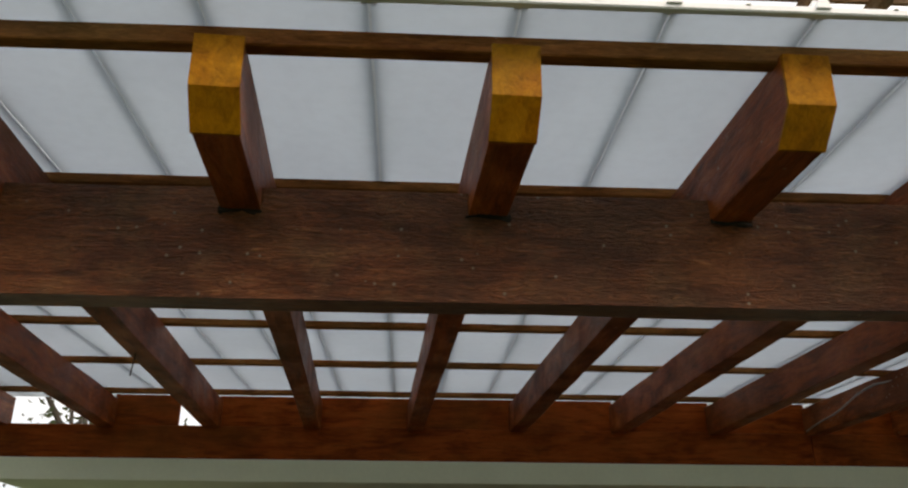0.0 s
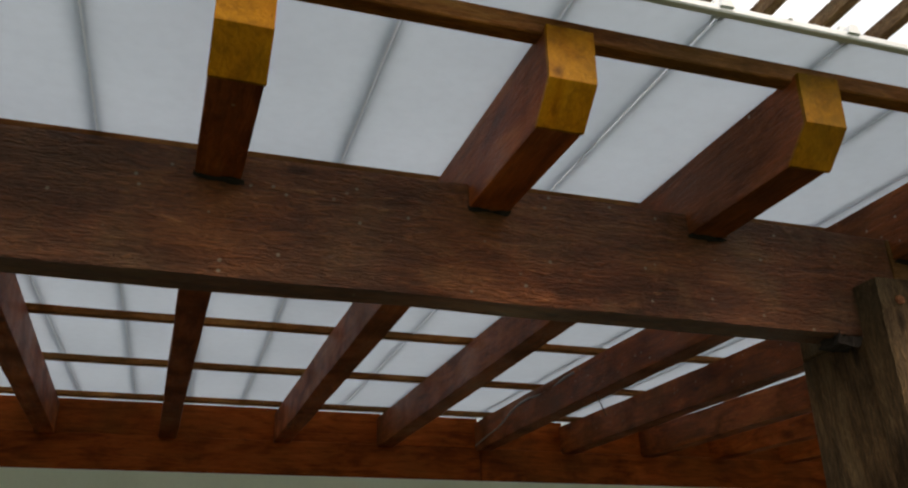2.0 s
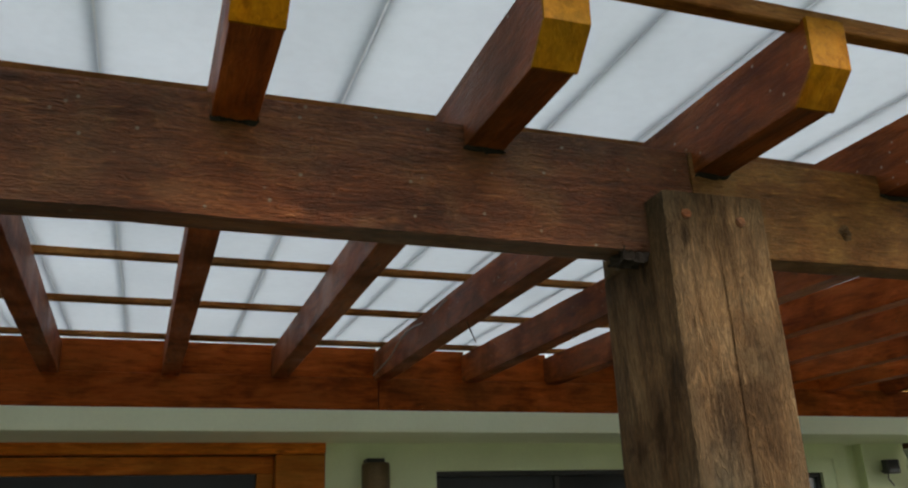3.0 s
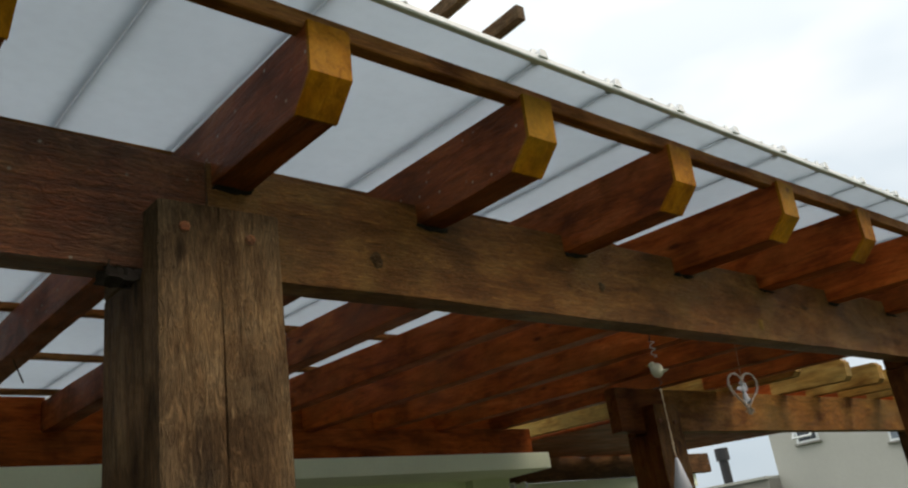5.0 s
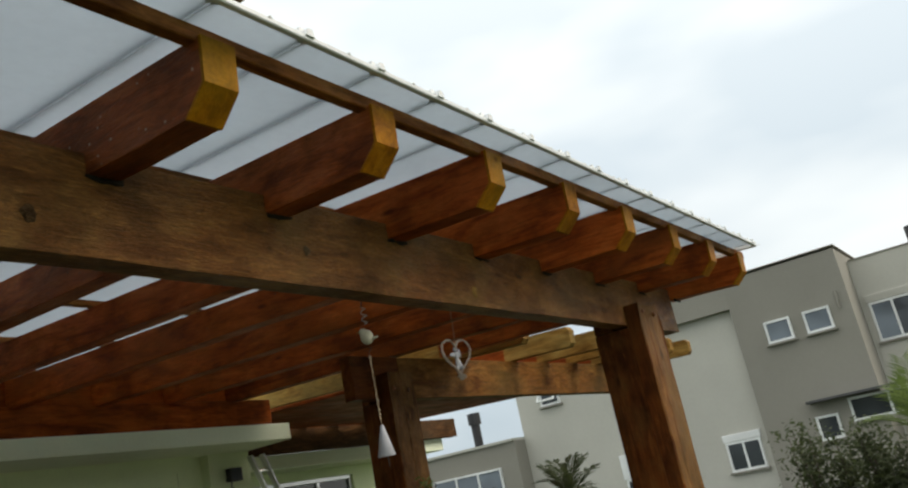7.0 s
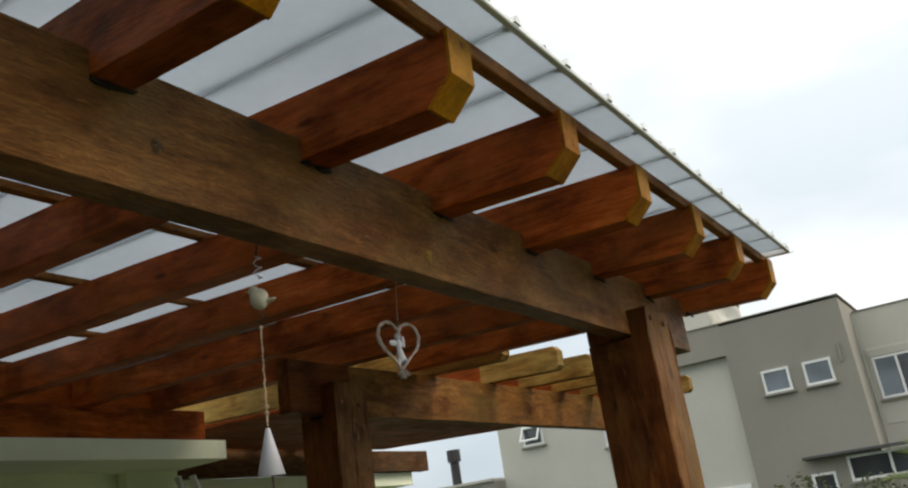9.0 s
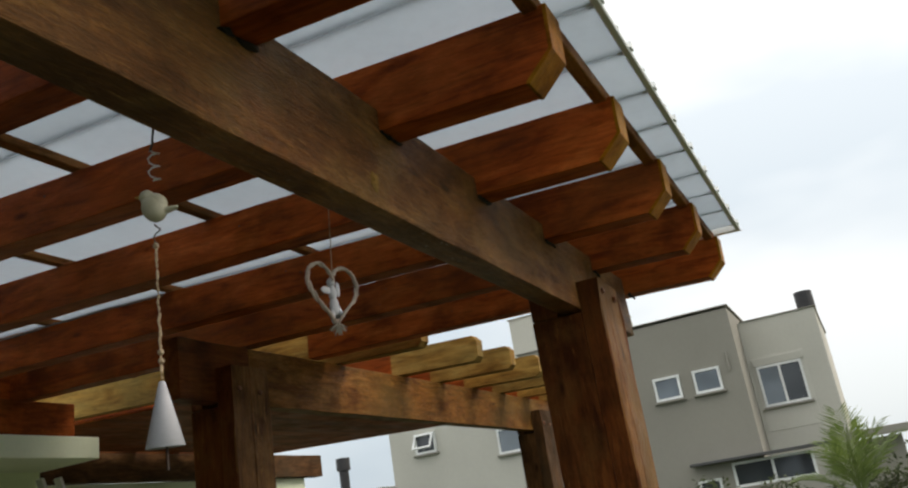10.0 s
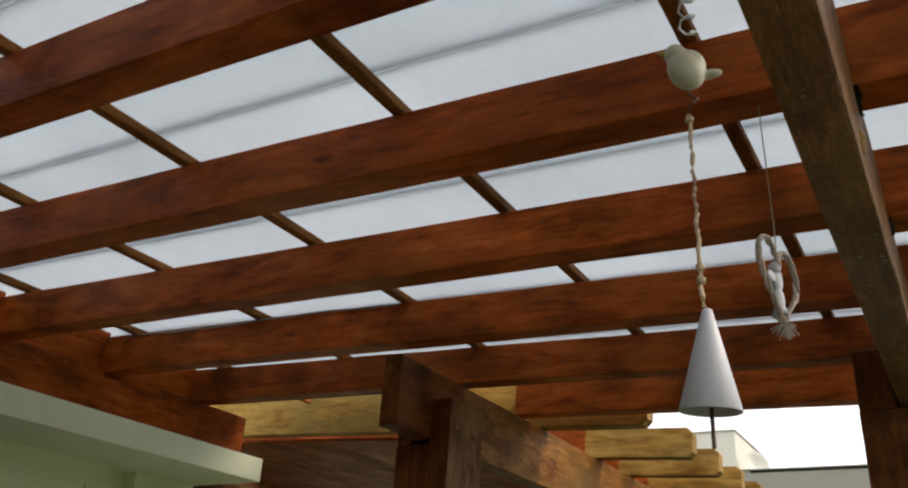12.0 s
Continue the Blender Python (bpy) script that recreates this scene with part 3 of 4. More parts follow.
d1 = glazing("door_1", "orange varnished wooden glazed sliding door", "door", -0.62, 2.50, 0.05, 2.335, WALL_Y + 0.05, M_DOORWOOD, 0.11, 1)
for pc in (box_bm(3.122, 3.443, -0.060, 0.02, 0.0, 2.29, 0.006), box_bm(-0.1, 3.443, -0.075, 0.02, 2.292, 2.37, 0.006)):
    part("door_casing", pc, M_DOORWOOD, d1)
glazing("window_1", "wide dark-framed window in the green wall", "window", 3.59, 5.42, 1.0, 2.225, WALL_Y + 0.03, M_BLACK, 0.035, 2)
glazing("door_2", "dark-framed glazed door under the eave", "door", 5.60, 6.84, 0.05, 2.185, WALL_Y + 0.03, M_BLACK, 0.035, 2, glass=M_GLASS_BLUE)
tagged(part("trim", box_bm(6.955, 6.97, WALL_Y - 0.012, WALL_Y, 0.05, 2.29, 0.002), M_WALL), "thin rendered corner bead", "trim", kind="structure")

# round wall lamp beside the door
wl = thing("wall_lamp", "bronze cylinder wall lamp beside the door", "lamp", (3.14, WALL_Y - 0.10, 2.035))
smooth(part("lamp_body", lathe_bm([(0.0, 0), (0.085, 0.0), (0.092, 0.01), (0.092, 0.22), (0.085, 0.235), (0.0, 0.235)], 24), plain("aged_bronze", (0.20, 0.13, 0.06), 0.45, 0.5, var=0.3, scale=20), wl))
part("lamp_cap", box_bm(-0.07, 0.05, -0.05, 0.06, 0.237, 0.262, 0.004), M_BLACK, wl, "black lamp cap")
part("wall_bracket", box_bm(-0.03, 0.03, 0.08, 0.10, 0.05, 0.18, 0.004), M_BLACK, wl)

# square flood light with its cable
fl = thing("flood_light", "small black square flood light on the green wall", "lamp", (7.45, WALL_Y - 0.10, 2.215))
part("lamp_housing", box_bm(-0.065, 0.065, -0.03, 0.03, -0.055, 0.055, 0.008, 2), M_BLACK, fl)
part("lamp_glass", box_bm(-0.052, 0.052, -0.034, -0.030, -0.042, 0.042), M_GLASS, fl)
part("bracket", tube_bm([(0, 0.03, 0), (0, 0.07, -0.03), (0, 0.10, -0.03)], 0.010), M_BLACK, fl)
part("cable", tube_bm([(0.01, 0.05, -0.05), (0.02, 0.07, -0.09), (0.05, 0.09, -0.10), (0.09, 0.095, -0.14)], 0.005), M_BLACK, fl)

# ---- recessed wing of the house ----
tagged(part("fascia_wing", box_bm(7.77, 12.72, 5.52, 7.0, 2.375, 2.535, 0.004), M_FASCIA), "pale green eave slab of the recessed wing", "eave", kind="structure")
for x0, x1, z0, z1 in ((7.72, 9.42, 0, 2.375), (9.42, 11.3, 2.26, 2.375), (9.42, 11.3, 0, 1.0), (11.3, 12.4, 0, 2.375)):
    wall("wall_wing", GREEN, x0, x1, 6.05, 6.23, z0, z1, M_WALL)
wall("wall_wing_end", GREEN, 12.22, 12.4, 6.23, 7.0, 0, 2.375, M_WALL)
wall("wall_wing_back", GREEN, 7.54, 12.4, 7.02, 7.2, 0, 2.375, M_WALL)
glazing("window_2", "grey sliding window of the recessed wing", "window", 9.42, 11.3, 1.0, 2.26, 6.08, M_ALU, 0.05, 3, glass=M_GLASS)

# ---- second pergola ----
front_beam(6.61, 7.10, 1.808, M_POST_RED, "dark red-brown timber beam end behind the post", 60.0, lift=0.02)
front_beam(7.104, 11.80, 1.808, M_HONEY, "honey-brown timber beam of the second pergola", 61.0, lift=0.02)
plate(7.80, 12.95, M_DARK, "dark brown wall plate of the second pergola", 62.0, 5.40, 2.537, 2.79)
bb = part("blocking_board", roughen(box_bm(0, 3.95, 0, 0.03, 2.794, 2.955, 0.003), 0.002, 0.3, 0, 63.0), M_POST_RED)
bb.matrix_basis = pose(7.86, 5.41, 0)
tagged(bb, "red-brown board closing the second pergola at the house", "board")
# dark timber puts the shade round this post into its colour
post(10.98, 1.720, M_DARK, "timber post of the second pergola, coloured dark for its shade", 2.535, seed=21.0)
S2X = [7.87, 8.64, 9.20, 9.77, 10.33, 10.89, 11.45]


def rafter_pale(x, seed, inner, depth=0.165):
    c = 0.03
    pts = [(-0.56 + c, 0.0), (3.60, 0.0), (3.60, depth), (-0.56 + c, depth), (-0.56, depth - c), (-0.56, c)]
    bm = roughen(extrude_profile(pts, -0.046, 0.046, 0.004), 0.003, 0.3, 0, seed)
    # daylit, weathered outer end pale; shade on the inner length painted dark
    for f in bm.faces:
        if f.calc_center_median().x > 0.1:
            f.material_index = 1
    ob = part("rafter", bm, (M_PALE, inner))
    ob.matrix_basis = Matrix.Translation((x + 0.096, 1.808, 2.662)) @ Matrix.Rotation(math.radians(90), 4, "Z") @ Matrix.Rotation(-math.atan(SLOPE), 4, "Y")
    return tagged(ob, "honey-coloured timber rafter with clipped weathered end coloured as daylit", "rafter", "rafters of the second pergola")


for k, x in enumerate(S2X):
    # first rafter all pale: sun on its open side is put into its colour
    ob = rafter_pale(x, 70.0 + k, M_DECK if k else M_PALE, 0.165 if k else 0.26)

deck = thing("roof_deck", "dark red-brown boarded ceiling under the second pergola", "ceiling", (0, 0, 0), kind="structure")
deck.matrix_basis = Matrix.Translation((8.025, 1.908, 2.640)) @ Matrix.Rotation(math.atan(SLOPE), 4, "X")
board_mesh = mesh_of("board", box_bm(0, 3.86, 0.0, 0.2, 0, 0.020, 0.0015), M_DECK)
for k in range(17):
    o = new("board", board_mesh)
    o.parent, o.location = deck, (0, 0.2 * k, 0)

# ---- upper storey pergola ----
UPZ = 6.40
for k in range(7):
    x = 3.55 + 0.60 * k + 0.06 * (k == 6)
    ob = part("rafter", roughen(box_bm(0, 3.4, -0.05, 0.05, 0, 0.15, 0.004), 0.003, 0.4, 0, 90.0 + k), M_POST)
    ob.matrix_basis = pose(x + 0.25, 2.66, UPZ, 0, 0, 90)
    tagged(ob, "brown timber rafter of the upper storey pergola", "rafter", "upper pergola rafters")
ob = part("beam", roughen(box_bm(0, 7.6, -0.06, 0.06, 0, 0.22, 0.005), 0.003, 0.3, 0, 101.0), M_POST)
ob.matrix_basis = pose(0.3, 5.4, UPZ - 0.225)
tagged(ob, "brown timber beam of the upper storey pergola", "beam")
for x in (0.5, 4.0, 7.5):
    ob = part("post", roughen(box_bm(0, UPZ - 0.23 - 2.55, -0.07, 0.07, -0.07, 0.07, 0.005), 0.003, 0.4, 0, 110.0 + x), M_POST)
    ob.matrix_basis = pose(x, 5.4, 2.548, 0, -90, 0)
    tagged(ob, "brown timber post of the upper storey pergola", "post", "upper posts")
for k, (x0, x1) in enumerate(((-0.5, 2.86), (2.865, 4.9))):
    ob = part("header_board", roughen(box_bm(0, x1 - x0, 0, 0.04, 0, 0.34, 0.004), 0.002, 0.3, 0, 120.0 + k), M_POST)
    ob.matrix_basis = pose(x0, 3.9 + 0.001 * k, UPZ + 0.154)
    tagged(ob, "brown header board on the upper pergola", "board", "header boards")


# ---- hanging ornaments ----
def chain_points(x, y, z0, z1, n=14, sway=0.0015):
    return [(x + sway * math.sin(k * 2.3), y + sway * math.cos(k * 1.9), z0 + (z1 - z0) * k / n) for k in range(n + 1)]


BX, BY = 4.762, 0.148
ch = thing("bird_wind_chime", "cream ceramic bird over a whitewashed cone bell hanging on twine", "wind chime", (BX, BY, -0.04))
part("chain", tube_bm([(x + 0.045 * max(0.0, (z - 2.40) / 0.225), y, z) for x, y, z in chain_points(0, 0, 2.40, 2.625)], 0.0022, 6), M_RUST, ch)
part("spring_hook", tube_bm([(0.010 * math.sin(k * 1.05), 0.010 * math.cos(k * 1.05) - 0.006, 2.402 - 0.0042 * k) for k in range(17)], 0.0016, 6), M_ALU, ch)
bird = bmesh.new()
for c, r, tip in (((0.0, 0, -0.004), (0.0215, 0.0185, 0.0265), -24), ((-0.0115, 0, 0.019), (0.0135, 0.0130, 0.0135), 0), ((0.006, 0, 0.006), (0.0165, 0.0150, 0.0200), -40), ((0.0255, 0, -0.010), (0.0185, 0.0085, 0.0048), -14)):
    bmesh.ops.create_uvsphere(bird, u_segments=18, v_segments=12, radius=1.0, matrix=pose(*c, 0, tip, 0) @ Matrix.Diagonal((*r, 1)))
b = smooth(part("bird", bird, M_CERAMIC, ch, "cream glazed ceramic bird"))
b.matrix_basis = pose(0.002, 0, 2.292, 0, 0, -64)
soft_bird = b.modifiers.new("clay", "REMESH")
soft_bird.mode, soft_bird.voxel_size = "VOXEL", 0.0022
bk = lathe_bm([(0.0, 0.012), (0.004, 0.0), (0.0, -0.001)], 8)
part("beak", bk, plain("ochre_glaze", (0.42, 0.30, 0.06), 0.5), ch).matrix_basis = pose(-0.0085, 0.021, 2.312, 0, -80, -64)
part("wire_loop", tube_bm([(0.006 * math.sin(k * 0.9), 0.006 * math.cos(k * 0.9) - 0.006, 2.258 - 0.0045 * k) for k in range(9)], 0.0014, 6), M_RUST, ch)
part("twine", tube_bm(chain_points(0.002, 0.0, 2.225, 1.985, 22, 0.0012), 0.0028, 6), M_ROPE, ch, "natural twine cord")
for z in (2.03, 2.015, 2.218):
    kn = bmesh.new()
    bmesh.ops.create_icosphere(kn, subdivisions=1, radius=0.006)
    part("knot", kn, M_ROPE, ch).location = (0.002, 0, z)
cone = lathe_bm([(0.003, 0.118), (0.006, 0.116), (0.0355, 0.0), (0.0345, -0.001), (0.0335, 0.0), (0.0045, 0.112)], 32)
smooth(part("bell", cone, M_CONE, ch, "whitewashed cone bell")).matrix_basis = pose(0.003, 0, 1.874, 3, -4, 0) @ Matrix.Diagonal((0.88, 0.88, 0.90, 1))
part("clapper", tube_bm([(0.004, 0, 1.96), (0.006, 0.0, 1.90), (0.007, 0.0, 1.838)], 0.0022, 6), M_RUST, ch)

HX, HY, HZ = 5.335, 0.160, 2.203
hc = thing("heart_ornament", "twisted twig heart with a white figurine hanging on a cord", "ornament", (HX, HY, HZ))
hc.matrix_basis = pose(HX, HY, HZ, 0, 0, -10) @ Matrix.Scale(0.95, 4)
for s_ in range(3):
    pts = []
    for k in range(65):
        a = 2 * math.pi * k / 64
        hx, hz = 16 * math.sin(a) ** 3, 13 * math.cos(a) - 5 * math.cos(2 * a) - 2 * math.cos(3 * a) - math.cos(4 * a)
        tw = a * 9 + s_ * 2.1
        pts.append((hx * 0.0054 + 0.004 * math.cos(tw), 0.004 * math.sin(tw), hz * 0.0054 + 0.003 * math.cos(tw * 1.3)))
    part("twig", tube_bm(pts, 0.0028, 5), plain("bleached_twig", (0.42, 0.34, 0.28), 0.85, var=0.25, scale=40), hc)
part("cord", tube_bm([(0, 0, 0.030), (0.010, 0.002, 0.12), (0.052, 0.020, 0.412)], 0.0012, 5), M_ROPE, hc)
fig = bmesh.new()
for c, r in (((0.0, 0, 0.020), (0.011, 0.011, 0.012)), ((0.002, 0, -0.008), (0.012, 0.009, 0.022)), ((0.004, 0, -0.040), (0.014, 0.010, 0.024)), ((-0.020, 0, -0.002), (0.018, 0.004, 0.010)), ((0.022, 0, 0.004), (0.007, 0.004, 0.020)), ((-0.006, 0, -0.066), (0.006, 0.006, 0.020))):
    bmesh.ops.create_uvsphere(fig, u_segments=12, v_segments=8, radius=1.0, matrix=Matrix.Translation(c) @ Matrix.Diagonal((*r, 1)))
figure = smooth(part("figurine", fig, M_CONE, hc, "small white moulded figurine"))
figure.location = (0.0, 0.006, 0.004)
melt = figure.modifiers.new("melt", "REMESH")
melt.mode, melt.voxel_size = "VOXEL", 0.0016
smooth(part("small_bell", lathe_bm([(0.003, 0.03), (0.005, 0.028), (0.016, 0.0), (0.015, 0.0), (0.004, 0.026)], 16), plain("pewter", (0.35, 0.36, 0.40), 0.4, 0.7), hc, "small pewter bell")).location = (0.022, 0.012, -0.060)
tuft = bmesh.new()
for k in range(46):
    a, e, ln = random.uniform(0, 6.28), random.uniform(-1.4, 0.3), random.uniform(0.010, 0.026)
    d = Vector((math.cos(a) * math.cos(e), math.sin(a) * math.cos(e), math.sin(e)))
    tube_bm([Vector((0, 0, 0)), d * ln * 0.6, d * ln + Vector((0, 0, -0.006))], 0.0011, 4, tuft)
part("dried_tuft", tuft, plain("dried_grass", (0.40, 0.36, 0.30), 0.9), hc, "tuft of dried grass").location = (0.0, 0, -0.088)

# cable stapled along a rafter near the house
cb = part("cable", tube_bm([(3.02 + 0.012 * math.sin(k * 0.7), 3.50 - 0.10 * k, UNDER + SLOPE * (3.50 - 0.10 * k) + 0.03 + 0.12 * min(1, k / 9) + 0.008 * math.sin(k)) for k in range(16)], 0.005, 6), plain("grey_cable", (0.35, 0.33, 0.31), 0.5))
tagged(cb, "grey electric cable sagging along a rafter", "cable")

# thin cable clipped along another rafter, and loose wire ends
cb = part("cable", tube_bm([(6.521 - 0.004 * (k % 3), 3.40 - 0.115 * k, UNDER + SLOPE * (3.40 - 0.115 * k) + DEEP - 0.012 - 0.006 * math.sin(k * 0.45)) for k in range(15)], 0.0045, 6), plain("brown_cable", (0.16, 0.13, 0.11), 0.5))
tagged(cb, "thin brown cable clipped along a rafter", "cable")
for wx, wy, lean in ((3.05, 1.87, 0.05), (-0.66, 1.62, -0.015)):
    z0 = UNDER + SLOPE * wy + 0.04
    wr = part("wire", tube_bm([(wx, wy, z0), (wx + lean * 0.3, wy, z0 - 0.04), (wx + lean, wy + 0.01, z0 - 0.11)], 0.003, 6), M_RUST)
    tagged(wr, "loose dark wire end hanging from a rafter", "wire")

# aluminium ladder leaning sideways along the house
ld = thing("ladder", "folded aluminium ladder leaning along the green wall", "ladder", (7.60, 3.90, 0.05))
for dx, dy in ((0, 0), (0.11, -0.03)):
    part("rail", box_bm(-0.012, 0.012, -0.03, 0.03, 0, 2.52, 0.004), M_ALU, ld).matrix_basis = pose(1.03 + dx, dy, 0.0, 0, -24.2, 0)
for k in range(9):
    f = 0.06 + 0.11 * k
    part("rung", tube_bm([(1.03 * (1 - f), 0, 2.30 * f), (1.03 * (1 - f) + 0.11, -0.03, 2.30 * f)], 0.013, 8), M_ALU, ld)

# ---- neighbouring house ----
def facing_window(parent, y0, y1, z0, z1, x, panes=2, mat=M_WHITE, glass=M_GLASS_BLUE, sill=True, glass_b=None):
    """A framed window in a wall that faces -x."""
    e = new("window")
    e.parent, e.location = parent, (x, y0, z0)
    w, h, f = y1 - y0, z1 - z0, 0.06
    fr = bmesh.new()
    for a in (box_bm(-0.05, 0.03, 0, w, h - f, h), box_bm(-0.05, 0.03, 0, w, 0, f)):
        me = mesh_of("tmp", a)
        fr.from_mesh(me)
        bpy.data.meshes.remove(me)
    for k in range(panes + 1):
        c = f / 2 + (w - f) * k / panes
        me = mesh_of("tmp", box_bm(-0.048, 0.03, c - f / 2, c + f / 2, f, h - f))
        fr.from_mesh(me)
        bpy.data.meshes.remove(me)
    part("frame", fr, mat, e)
    for k in range(panes):
        part("pane", box_bm(-0.012, -0.004, f + (w - f) * k / panes, (w - f) * (k + 1) / panes, f, h - f), glass_b if glass_b and k else glass, e)
    if sill:
        part("sill", box_bm(-0.10, 0.02, -0.06, w + 0.06, -0.06, -0.004, 0.006), M_GREYWALL, e)
    return e


nh = thing("neighbour_house", "two-storey grey and off-white rendered house with flat roofs", "house", (0, 0, 0))
nh_parts = [
    (26.0, 33.0, 1.62, 4.62, 0, 5.90, M_GREYWALL), (26.0, 33.0, 4.62, 7.40, 5.12, 5.96, M_GREYWALL), (27.6, 33.0, -0.34, 1.617, 0, 5.70, M_LIGHTWALL),
    (26.25, 33.0, 4.624, 11.95, 0, 5.116, M_LIGHTWALL), (29.0, 33.0, 5.6, 8.6, 5.12, 7.7, M_LIGHTWALL), (27.4, 33.0, -1.45, -0.344, 0, 2.20, M_GREYWALL),
    (25.6, 33.0, 11.954, 16.0, 0, 3.05, M_GREYWALL),
]
for a in nh_parts:
    part("wall", box_bm(*a[:6]), a[6], nh)
for a in ((25.96, 33.04, 1.58, 7.44, 5.964, 5.99), (27.56, 33.04, -0.38, 1.578, 5.704, 5.73), (28.96, 33.04, 5.56, 8.64, 7.704, 7.73), (25.5, 33.04, 11.96, 16.05, 3.054, 3.13)):
    part("roof", box_bm(*a), M_GREYWALL if a[0] != 25.5 else M_LIGHTWALL, nh)
part("canopy", box_bm(25.55, 25.995, 0.0, 3.34, 2.20, 2.27, 0.01), M_TRIM, nh, "dark thin canopy slab")
part("canopy", box_bm(26.9, 27.395, -1.9, 0.1, 2.24, 2.42, 0.01), M_GREYWALL, nh)
facing_window(nh, 2.15, 2.83, 3.92, 4.51, 25.98, 1)
facing_window(nh, 3.17, 3.85, 3.92, 4.51, 25.98, 1)
# sky reflection in one pane is painted as grey-blue glass colour
facing_window(nh, 0.31, 1.44, 3.40, 4.46, 27.58, 2, glass=M_GLASS, glass_b=M_GLASS_BLUE)
part("wall_panel", box_bm(27.586, 27.598, 0.20, 1.54, 2.78, 4.70, 0.006), M_LIGHTWALL, nh, "raised off-white wall panel round the window")
part("shutter_box", box_bm(27.52, 27.60, 0.24, 1.50, 4.465, 4.66, 0.01), M_LIGHTWALL, nh)
facing_window(nh, 0.53, 2.42, 1.56, 2.15, 25.98, 2, glass=M_GLASS)
facing_window(nh, 2.74, 3.30, 1.25, 1.86, 25.98, 1, glass=M_GLASS)
awn = facing_window(nh, 10.42, 11.10, 3.86, 4.44, 26.23, 1, glass=M_GLASS)
sash = bmesh.new()
for a in (box_bm(-0.02, 0.02, 0, 0.60, -0.05, 0), box_bm(-0.02, 0.02, 0, 0.60, -0.50, -0.45), box_bm(-0.019, 0.019, 0, 0.05, -0.45, -0.05), box_bm(-0.019, 0.019, 0.55, 0.60, -0.45, -0.05)):
    me = mesh_of("tmp", a)
    sash.from_mesh(me)
    bpy.data.meshes.remove(me)
part("sash", sash, M_WHITE, awn, "white sash tilted open").matrix_basis = pose(-0.06, 0.04, 0.55, 0, 34, 0)
facing_window(nh, 7.00, 8.50, 3.42, 4.12, 26.23, 2)
part("shutter_box", box_bm(26.18, 26.25, 6.95, 8.55, 4.125, 4.33, 0.01), M_LIGHTWALL, nh)
facing_window(nh, 4.86, 5.82, 0.90, 1.68, 26.23, 2, glass=M_GLASS)
part("shutter_box", box_bm(26.18, 26.25, 4.82, 5.86, 1.685, 1.88, 0.01), M_WHITE, nh)
facing_window(nh, 6.9, 8.9, 0.55, 1.25, 26.23, 2, glass=M_GLASS)
part("shutter_box", box_bm(26.16, 26.25, 6.85, 8.95, 1.255, 1.95, 0.01), M_WHITE, nh)
facing_window(nh, 12.6, 15.2, 0.3, 2.35, 25.58, 3)
part("flue", tube_bm([(27.2, 14.26, 3.13), (27.2, 14.26, 3.95)], 0.15, 12), M_BLACK, nh, "black metal flue")
part("flue", tube_bm([(27.2, 14.26, 3.954), (27.2, 14.26, 4.33)], 0.22, 12), M_BLACK, nh, "black metal flue cowl")
part("flue", tube_bm([(28.4, -0.16, 5.735), (28.4, -0.16, 6.28)], 0.24, 14), M_BLACK, nh, "black metal flue")
part("gutter_pipe", tube_bm([(25.96, 1.90, 4.35), (25.96, 1.90, 4.80)], 0.035, 8), M_GREYWALL, nh)
dish = lathe_bm([(0.0, 0.0), (0.16, 0.03), (0.30, 0.10), (0.38, 0.18), (0.375, 0.185), (0.29, 0.11), (0.0, 0.012)], 18)
smooth(part("satellite_dish", dish, M_LIGHTWALL, nh)).matrix_basis = pose(29.4, 5.2, 6.75, 40, -60, 0)


# ---- plants ----
def leaves_bm(centres, size, n, spread, rng, flat=0.6):
    bm = bmesh.new()
    for c in centres:
        for _ in range(n):
            p = Vector(c) + Vector((rng.gauss(0, spread), rng.gauss(0, spread), rng.gauss(0, spread * 0.9)))
            d = Vector((rng.uniform(-1, 1), rng.uniform(-1, 1), rng.uniform(-0.6, 0.8))).normalized()
            s1 = d.cross(Vector((rng.uniform(-1, 1), rng.uniform(-1, 1), rng.uniform(-1, 1)))).normalized()
            ln = size * rng.uniform(0.6, 1.3)
            up = d.cross(s1) * ln * 0.12
            v = [bm.verts.new(q) for q in (p, p + d * ln * 0.45 + s1 * ln * 0.22 + up, p + d * ln, p + d * ln * 0.45 - s1 * ln * 0.22 + up)]
            bm.faces.new(v)
    return bm


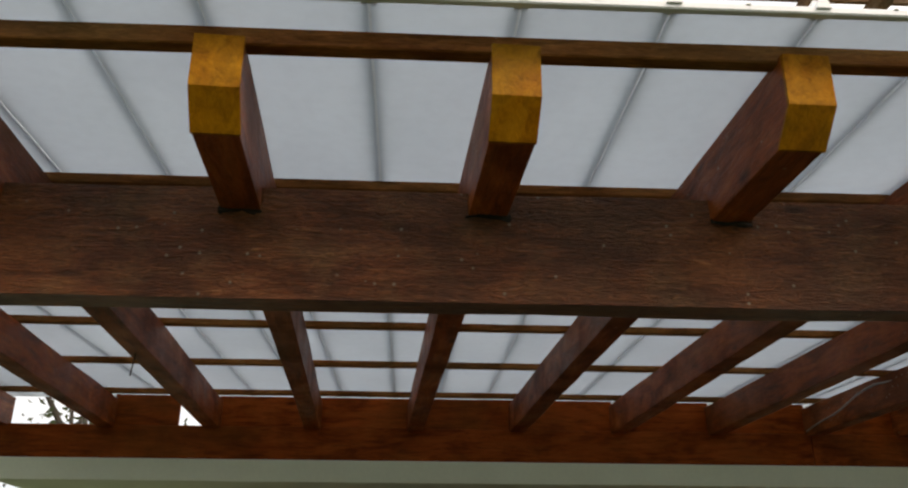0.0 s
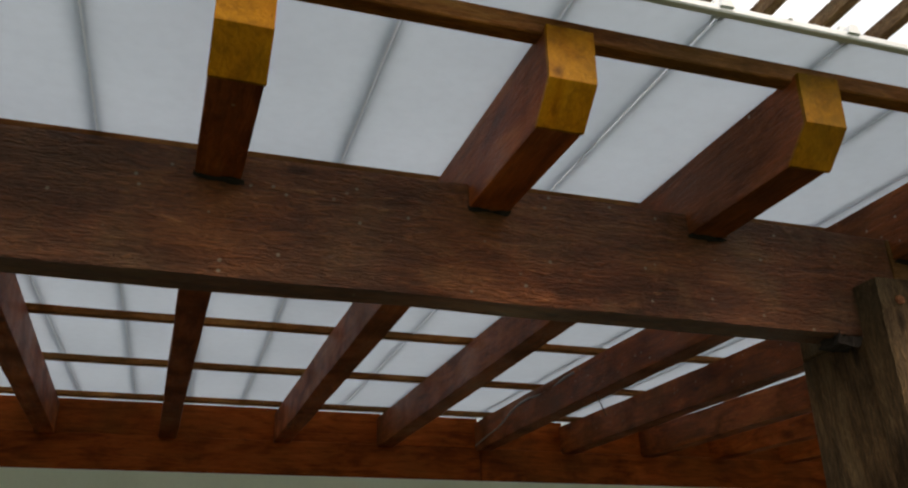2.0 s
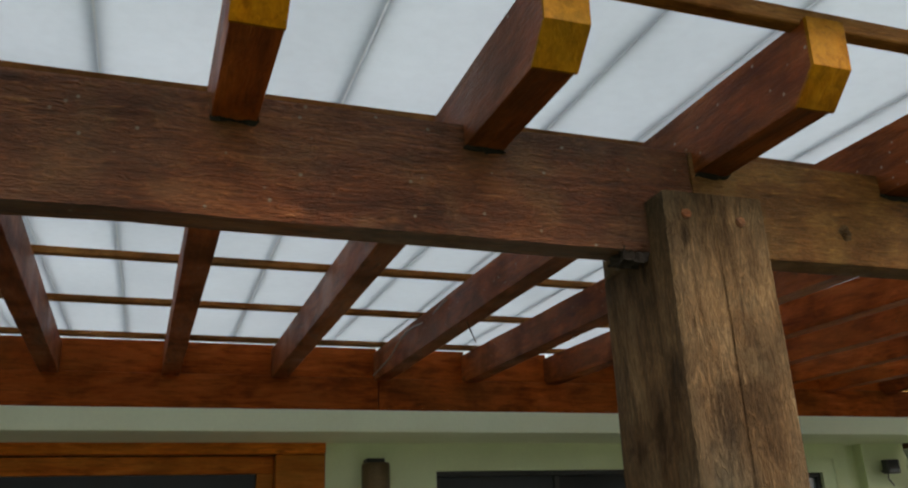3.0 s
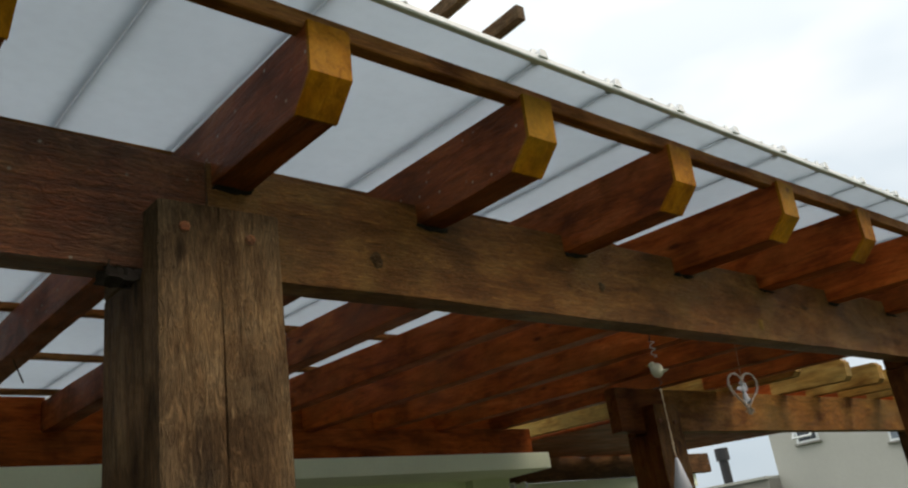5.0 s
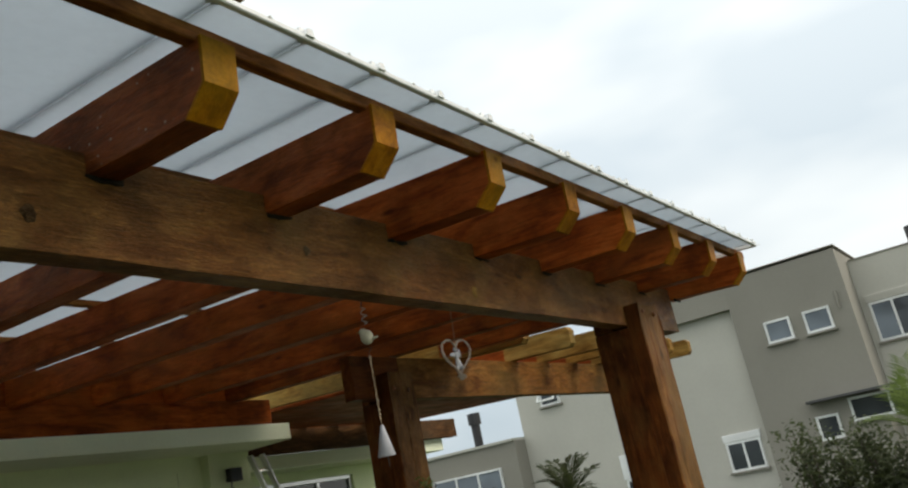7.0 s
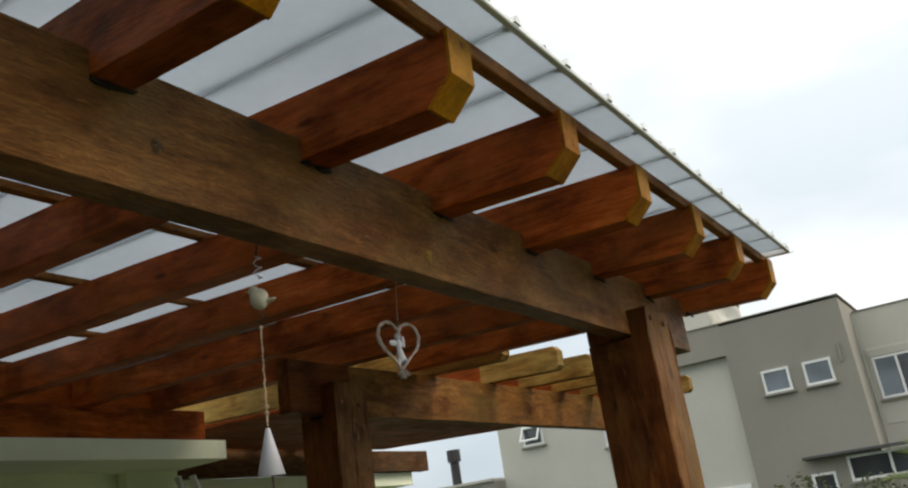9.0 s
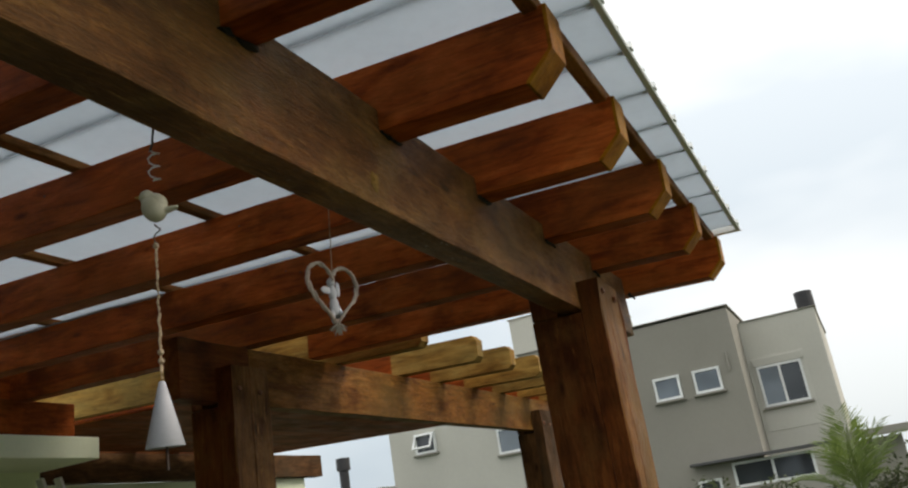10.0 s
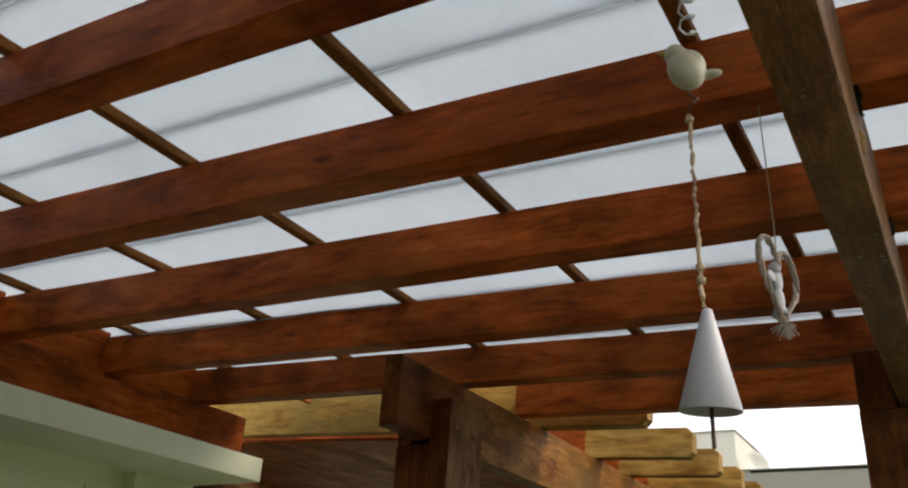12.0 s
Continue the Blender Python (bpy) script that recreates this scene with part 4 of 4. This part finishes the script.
def bush(name, label, x, y, h, rng, mat, leaf=0.05, stems=7, spread=0.12, n=26, base=0.0):
    th = thing(name, label, "shrub", (x, y, 0.0), "hedge shrubs" if name == "hedge_shrub" else "")
    centres = []
    for k in range(stems):
        wood_bm = bmesh.new()
        a, lean = rng.uniform(0, 6.28), rng.uniform(0.05, 0.22) * h * 0.5
        top = Vector((math.cos(a) * lean, math.sin(a) * lean, h * rng.uniform(0.72, 1.0)))
        pts = [Vector((0, 0, base)), top * 0.5 + Vector((rng.gauss(0, 0.04), rng.gauss(0, 0.04), base * 0.5)), top]
        tube_bm(pts, [0.012, 0.009, 0.004], 5, wood_bm)
        part("stem", wood_bm, M_BARK, th)
        for q in range(9):
            f = 0.30 + 0.70 * q / 8
            centres.append(top * f + Vector((rng.gauss(0, 0.05), rng.gauss(0, 0.05), 0)))
    part("foliage", leaves_bm(centres, leaf, n, spread, rng), mat, th)
    return th


rng = random.Random(5)
for k in range(9):
    bush("hedge_shrub", "tall thin dark green hedge shrub in the garden", 13.4 + rng.uniform(-0.4, 0.4), 0.80 - 0.34 * k + rng.uniform(-0.1, 0.1), 1.60 + rng.uniform(-0.28, 0.14), rng, M_LEAFD, 0.075, 8, 0.085, 22)
bush("shrub", "dark leafed shrub behind the pergola", 9.0, 2.68, 1.87, rng, M_LEAFD, 0.10, 5, 0.06, 8)

bush("climbing_shrub", "green leafy climbing shrub beside the timber post", 6.66, 1.47, 1.86, rng, M_LEAF, 0.045, 3, 0.022, 12)


def frond_bm(rng, length, droop, pairs, leaf, width=0.007):
    bm = bmesh.new()
    pts = []
    for k in range(13):
        f = k / 12
        pts.append(Vector((length * f * (1 - 0.25 * droop * f), 0, length * (0.55 * f - droop * f * f))))
    tube_bm(pts, [0.011 * (1 - 0.85 * k / 12) for k in range(13)], 5, bm)
    for k in range(pairs):
        f = 0.18 + 0.82 * k / pairs
        i = min(11, int(f * 12))
        p = pts[i].lerp(pts[i + 1], f * 12 - i)
        t = (pts[i + 1] - pts[i]).normalized()
        ln = leaf * (0.55 + 0.9 * math.sin(math.pi * min(1, 0.15 + 0.8 * f))) * rng.uniform(0.8, 1.15)
        for sd in (-1, 1):
            d = (t * 0.75 + Vector((0, sd, 0.25 + rng.uniform(-0.25, 0.2)))).normalized()
            q = p + d * ln * 0.5
            e = p + d * ln + Vector((0, 0, -0.18 * ln))
            wv = t * width
            v = [bm.verts.new(c) for c in (p, q + wv, e, q - wv)]
            bm.faces.new(v)
    return bm


def palm(label, x, y, crown, length, leaf, count, rng, mat, droops=(0.35, 1.0), radius=0.07, tilt=(-15, 40), blade=0.0085):
    th = thing("palm", label, "palm", (x, y, 0))
    part("trunk", tube_bm([(0, 0, 0), (0.02, 0.01, crown * 0.5), (0, 0, crown)], [radius * 1.3, radius, radius * 0.8], 10), M_BARK, th)
    for k in range(count):
        fb = frond_bm(rng, length * rng.uniform(0.8, 1.1), rng.uniform(*droops), 24, leaf, blade)
        o = part("frond", fb, mat, th)
        o.matrix_basis = pose(0, 0, crown, 0, -rng.uniform(*tilt), k * 360 / count * 1.03 + rng.uniform(-12, 12))
    return th


palm("young palm with feathery green fronds in the garden", 12.2, -0.62, 1.34, 0.74, 0.21, 12, rng, M_LEAF, (0.1, 0.7), 0.06, (15, 75), 0.008)
palm("dark palm with narrow fronds behind the pergola", 9.0, 1.72, 1.46, 0.46, 0.10, 8, rng, M_LEAFD, (0.2, 0.8), 0.035, (15, 56))


def broad_tree(label, x, y, h, rng):
    th = thing("tree", label, "tree", (x, y, 0))
    tb, centres = bmesh.new(), []
    tube_bm([(0, 0, 0), (0.05, 0.02, h * 0.3), (0.0, 0.05, h * 0.55)], [0.14, 0.11, 0.08], 9, tb)
    for k in range(13):
        a, z0 = rng.uniform(0, 6.28), h * rng.uniform(0.28, 0.55)
        end = Vector((math.cos(a) * rng.uniform(0.8, 1.9), math.sin(a) * rng.uniform(0.8, 1.9), z0 + h * rng.uniform(0.15, 0.45)))
        st = Vector((0.03, 0.03, z0))
        mid = st.lerp(end, 0.5) + Vector((rng.gauss(0, 0.12), rng.gauss(0, 0.12), 0.1))
        tube_bm([st, mid, end], [0.045, 0.028, 0.010], 6, tb)
        for q in range(6):
            tw = mid.lerp(end, q / 5) + Vector((rng.gauss(0, 0.3), rng.gauss(0, 0.3), rng.gauss(0, 0.25)))
            tube_bm([mid.lerp(end, q / 5), tw], [0.012, 0.005], 4, tb)
            centres.append(tw)
    part("trunk", tb, M_BARK, th)
    part("crown", leaves_bm(centres, 0.11, 18, 0.17, rng), M_LEAFD, th)


broad_tree("slender tree with sparse dark leaves behind the house", -3.4, 8.6, 6.2, rng)
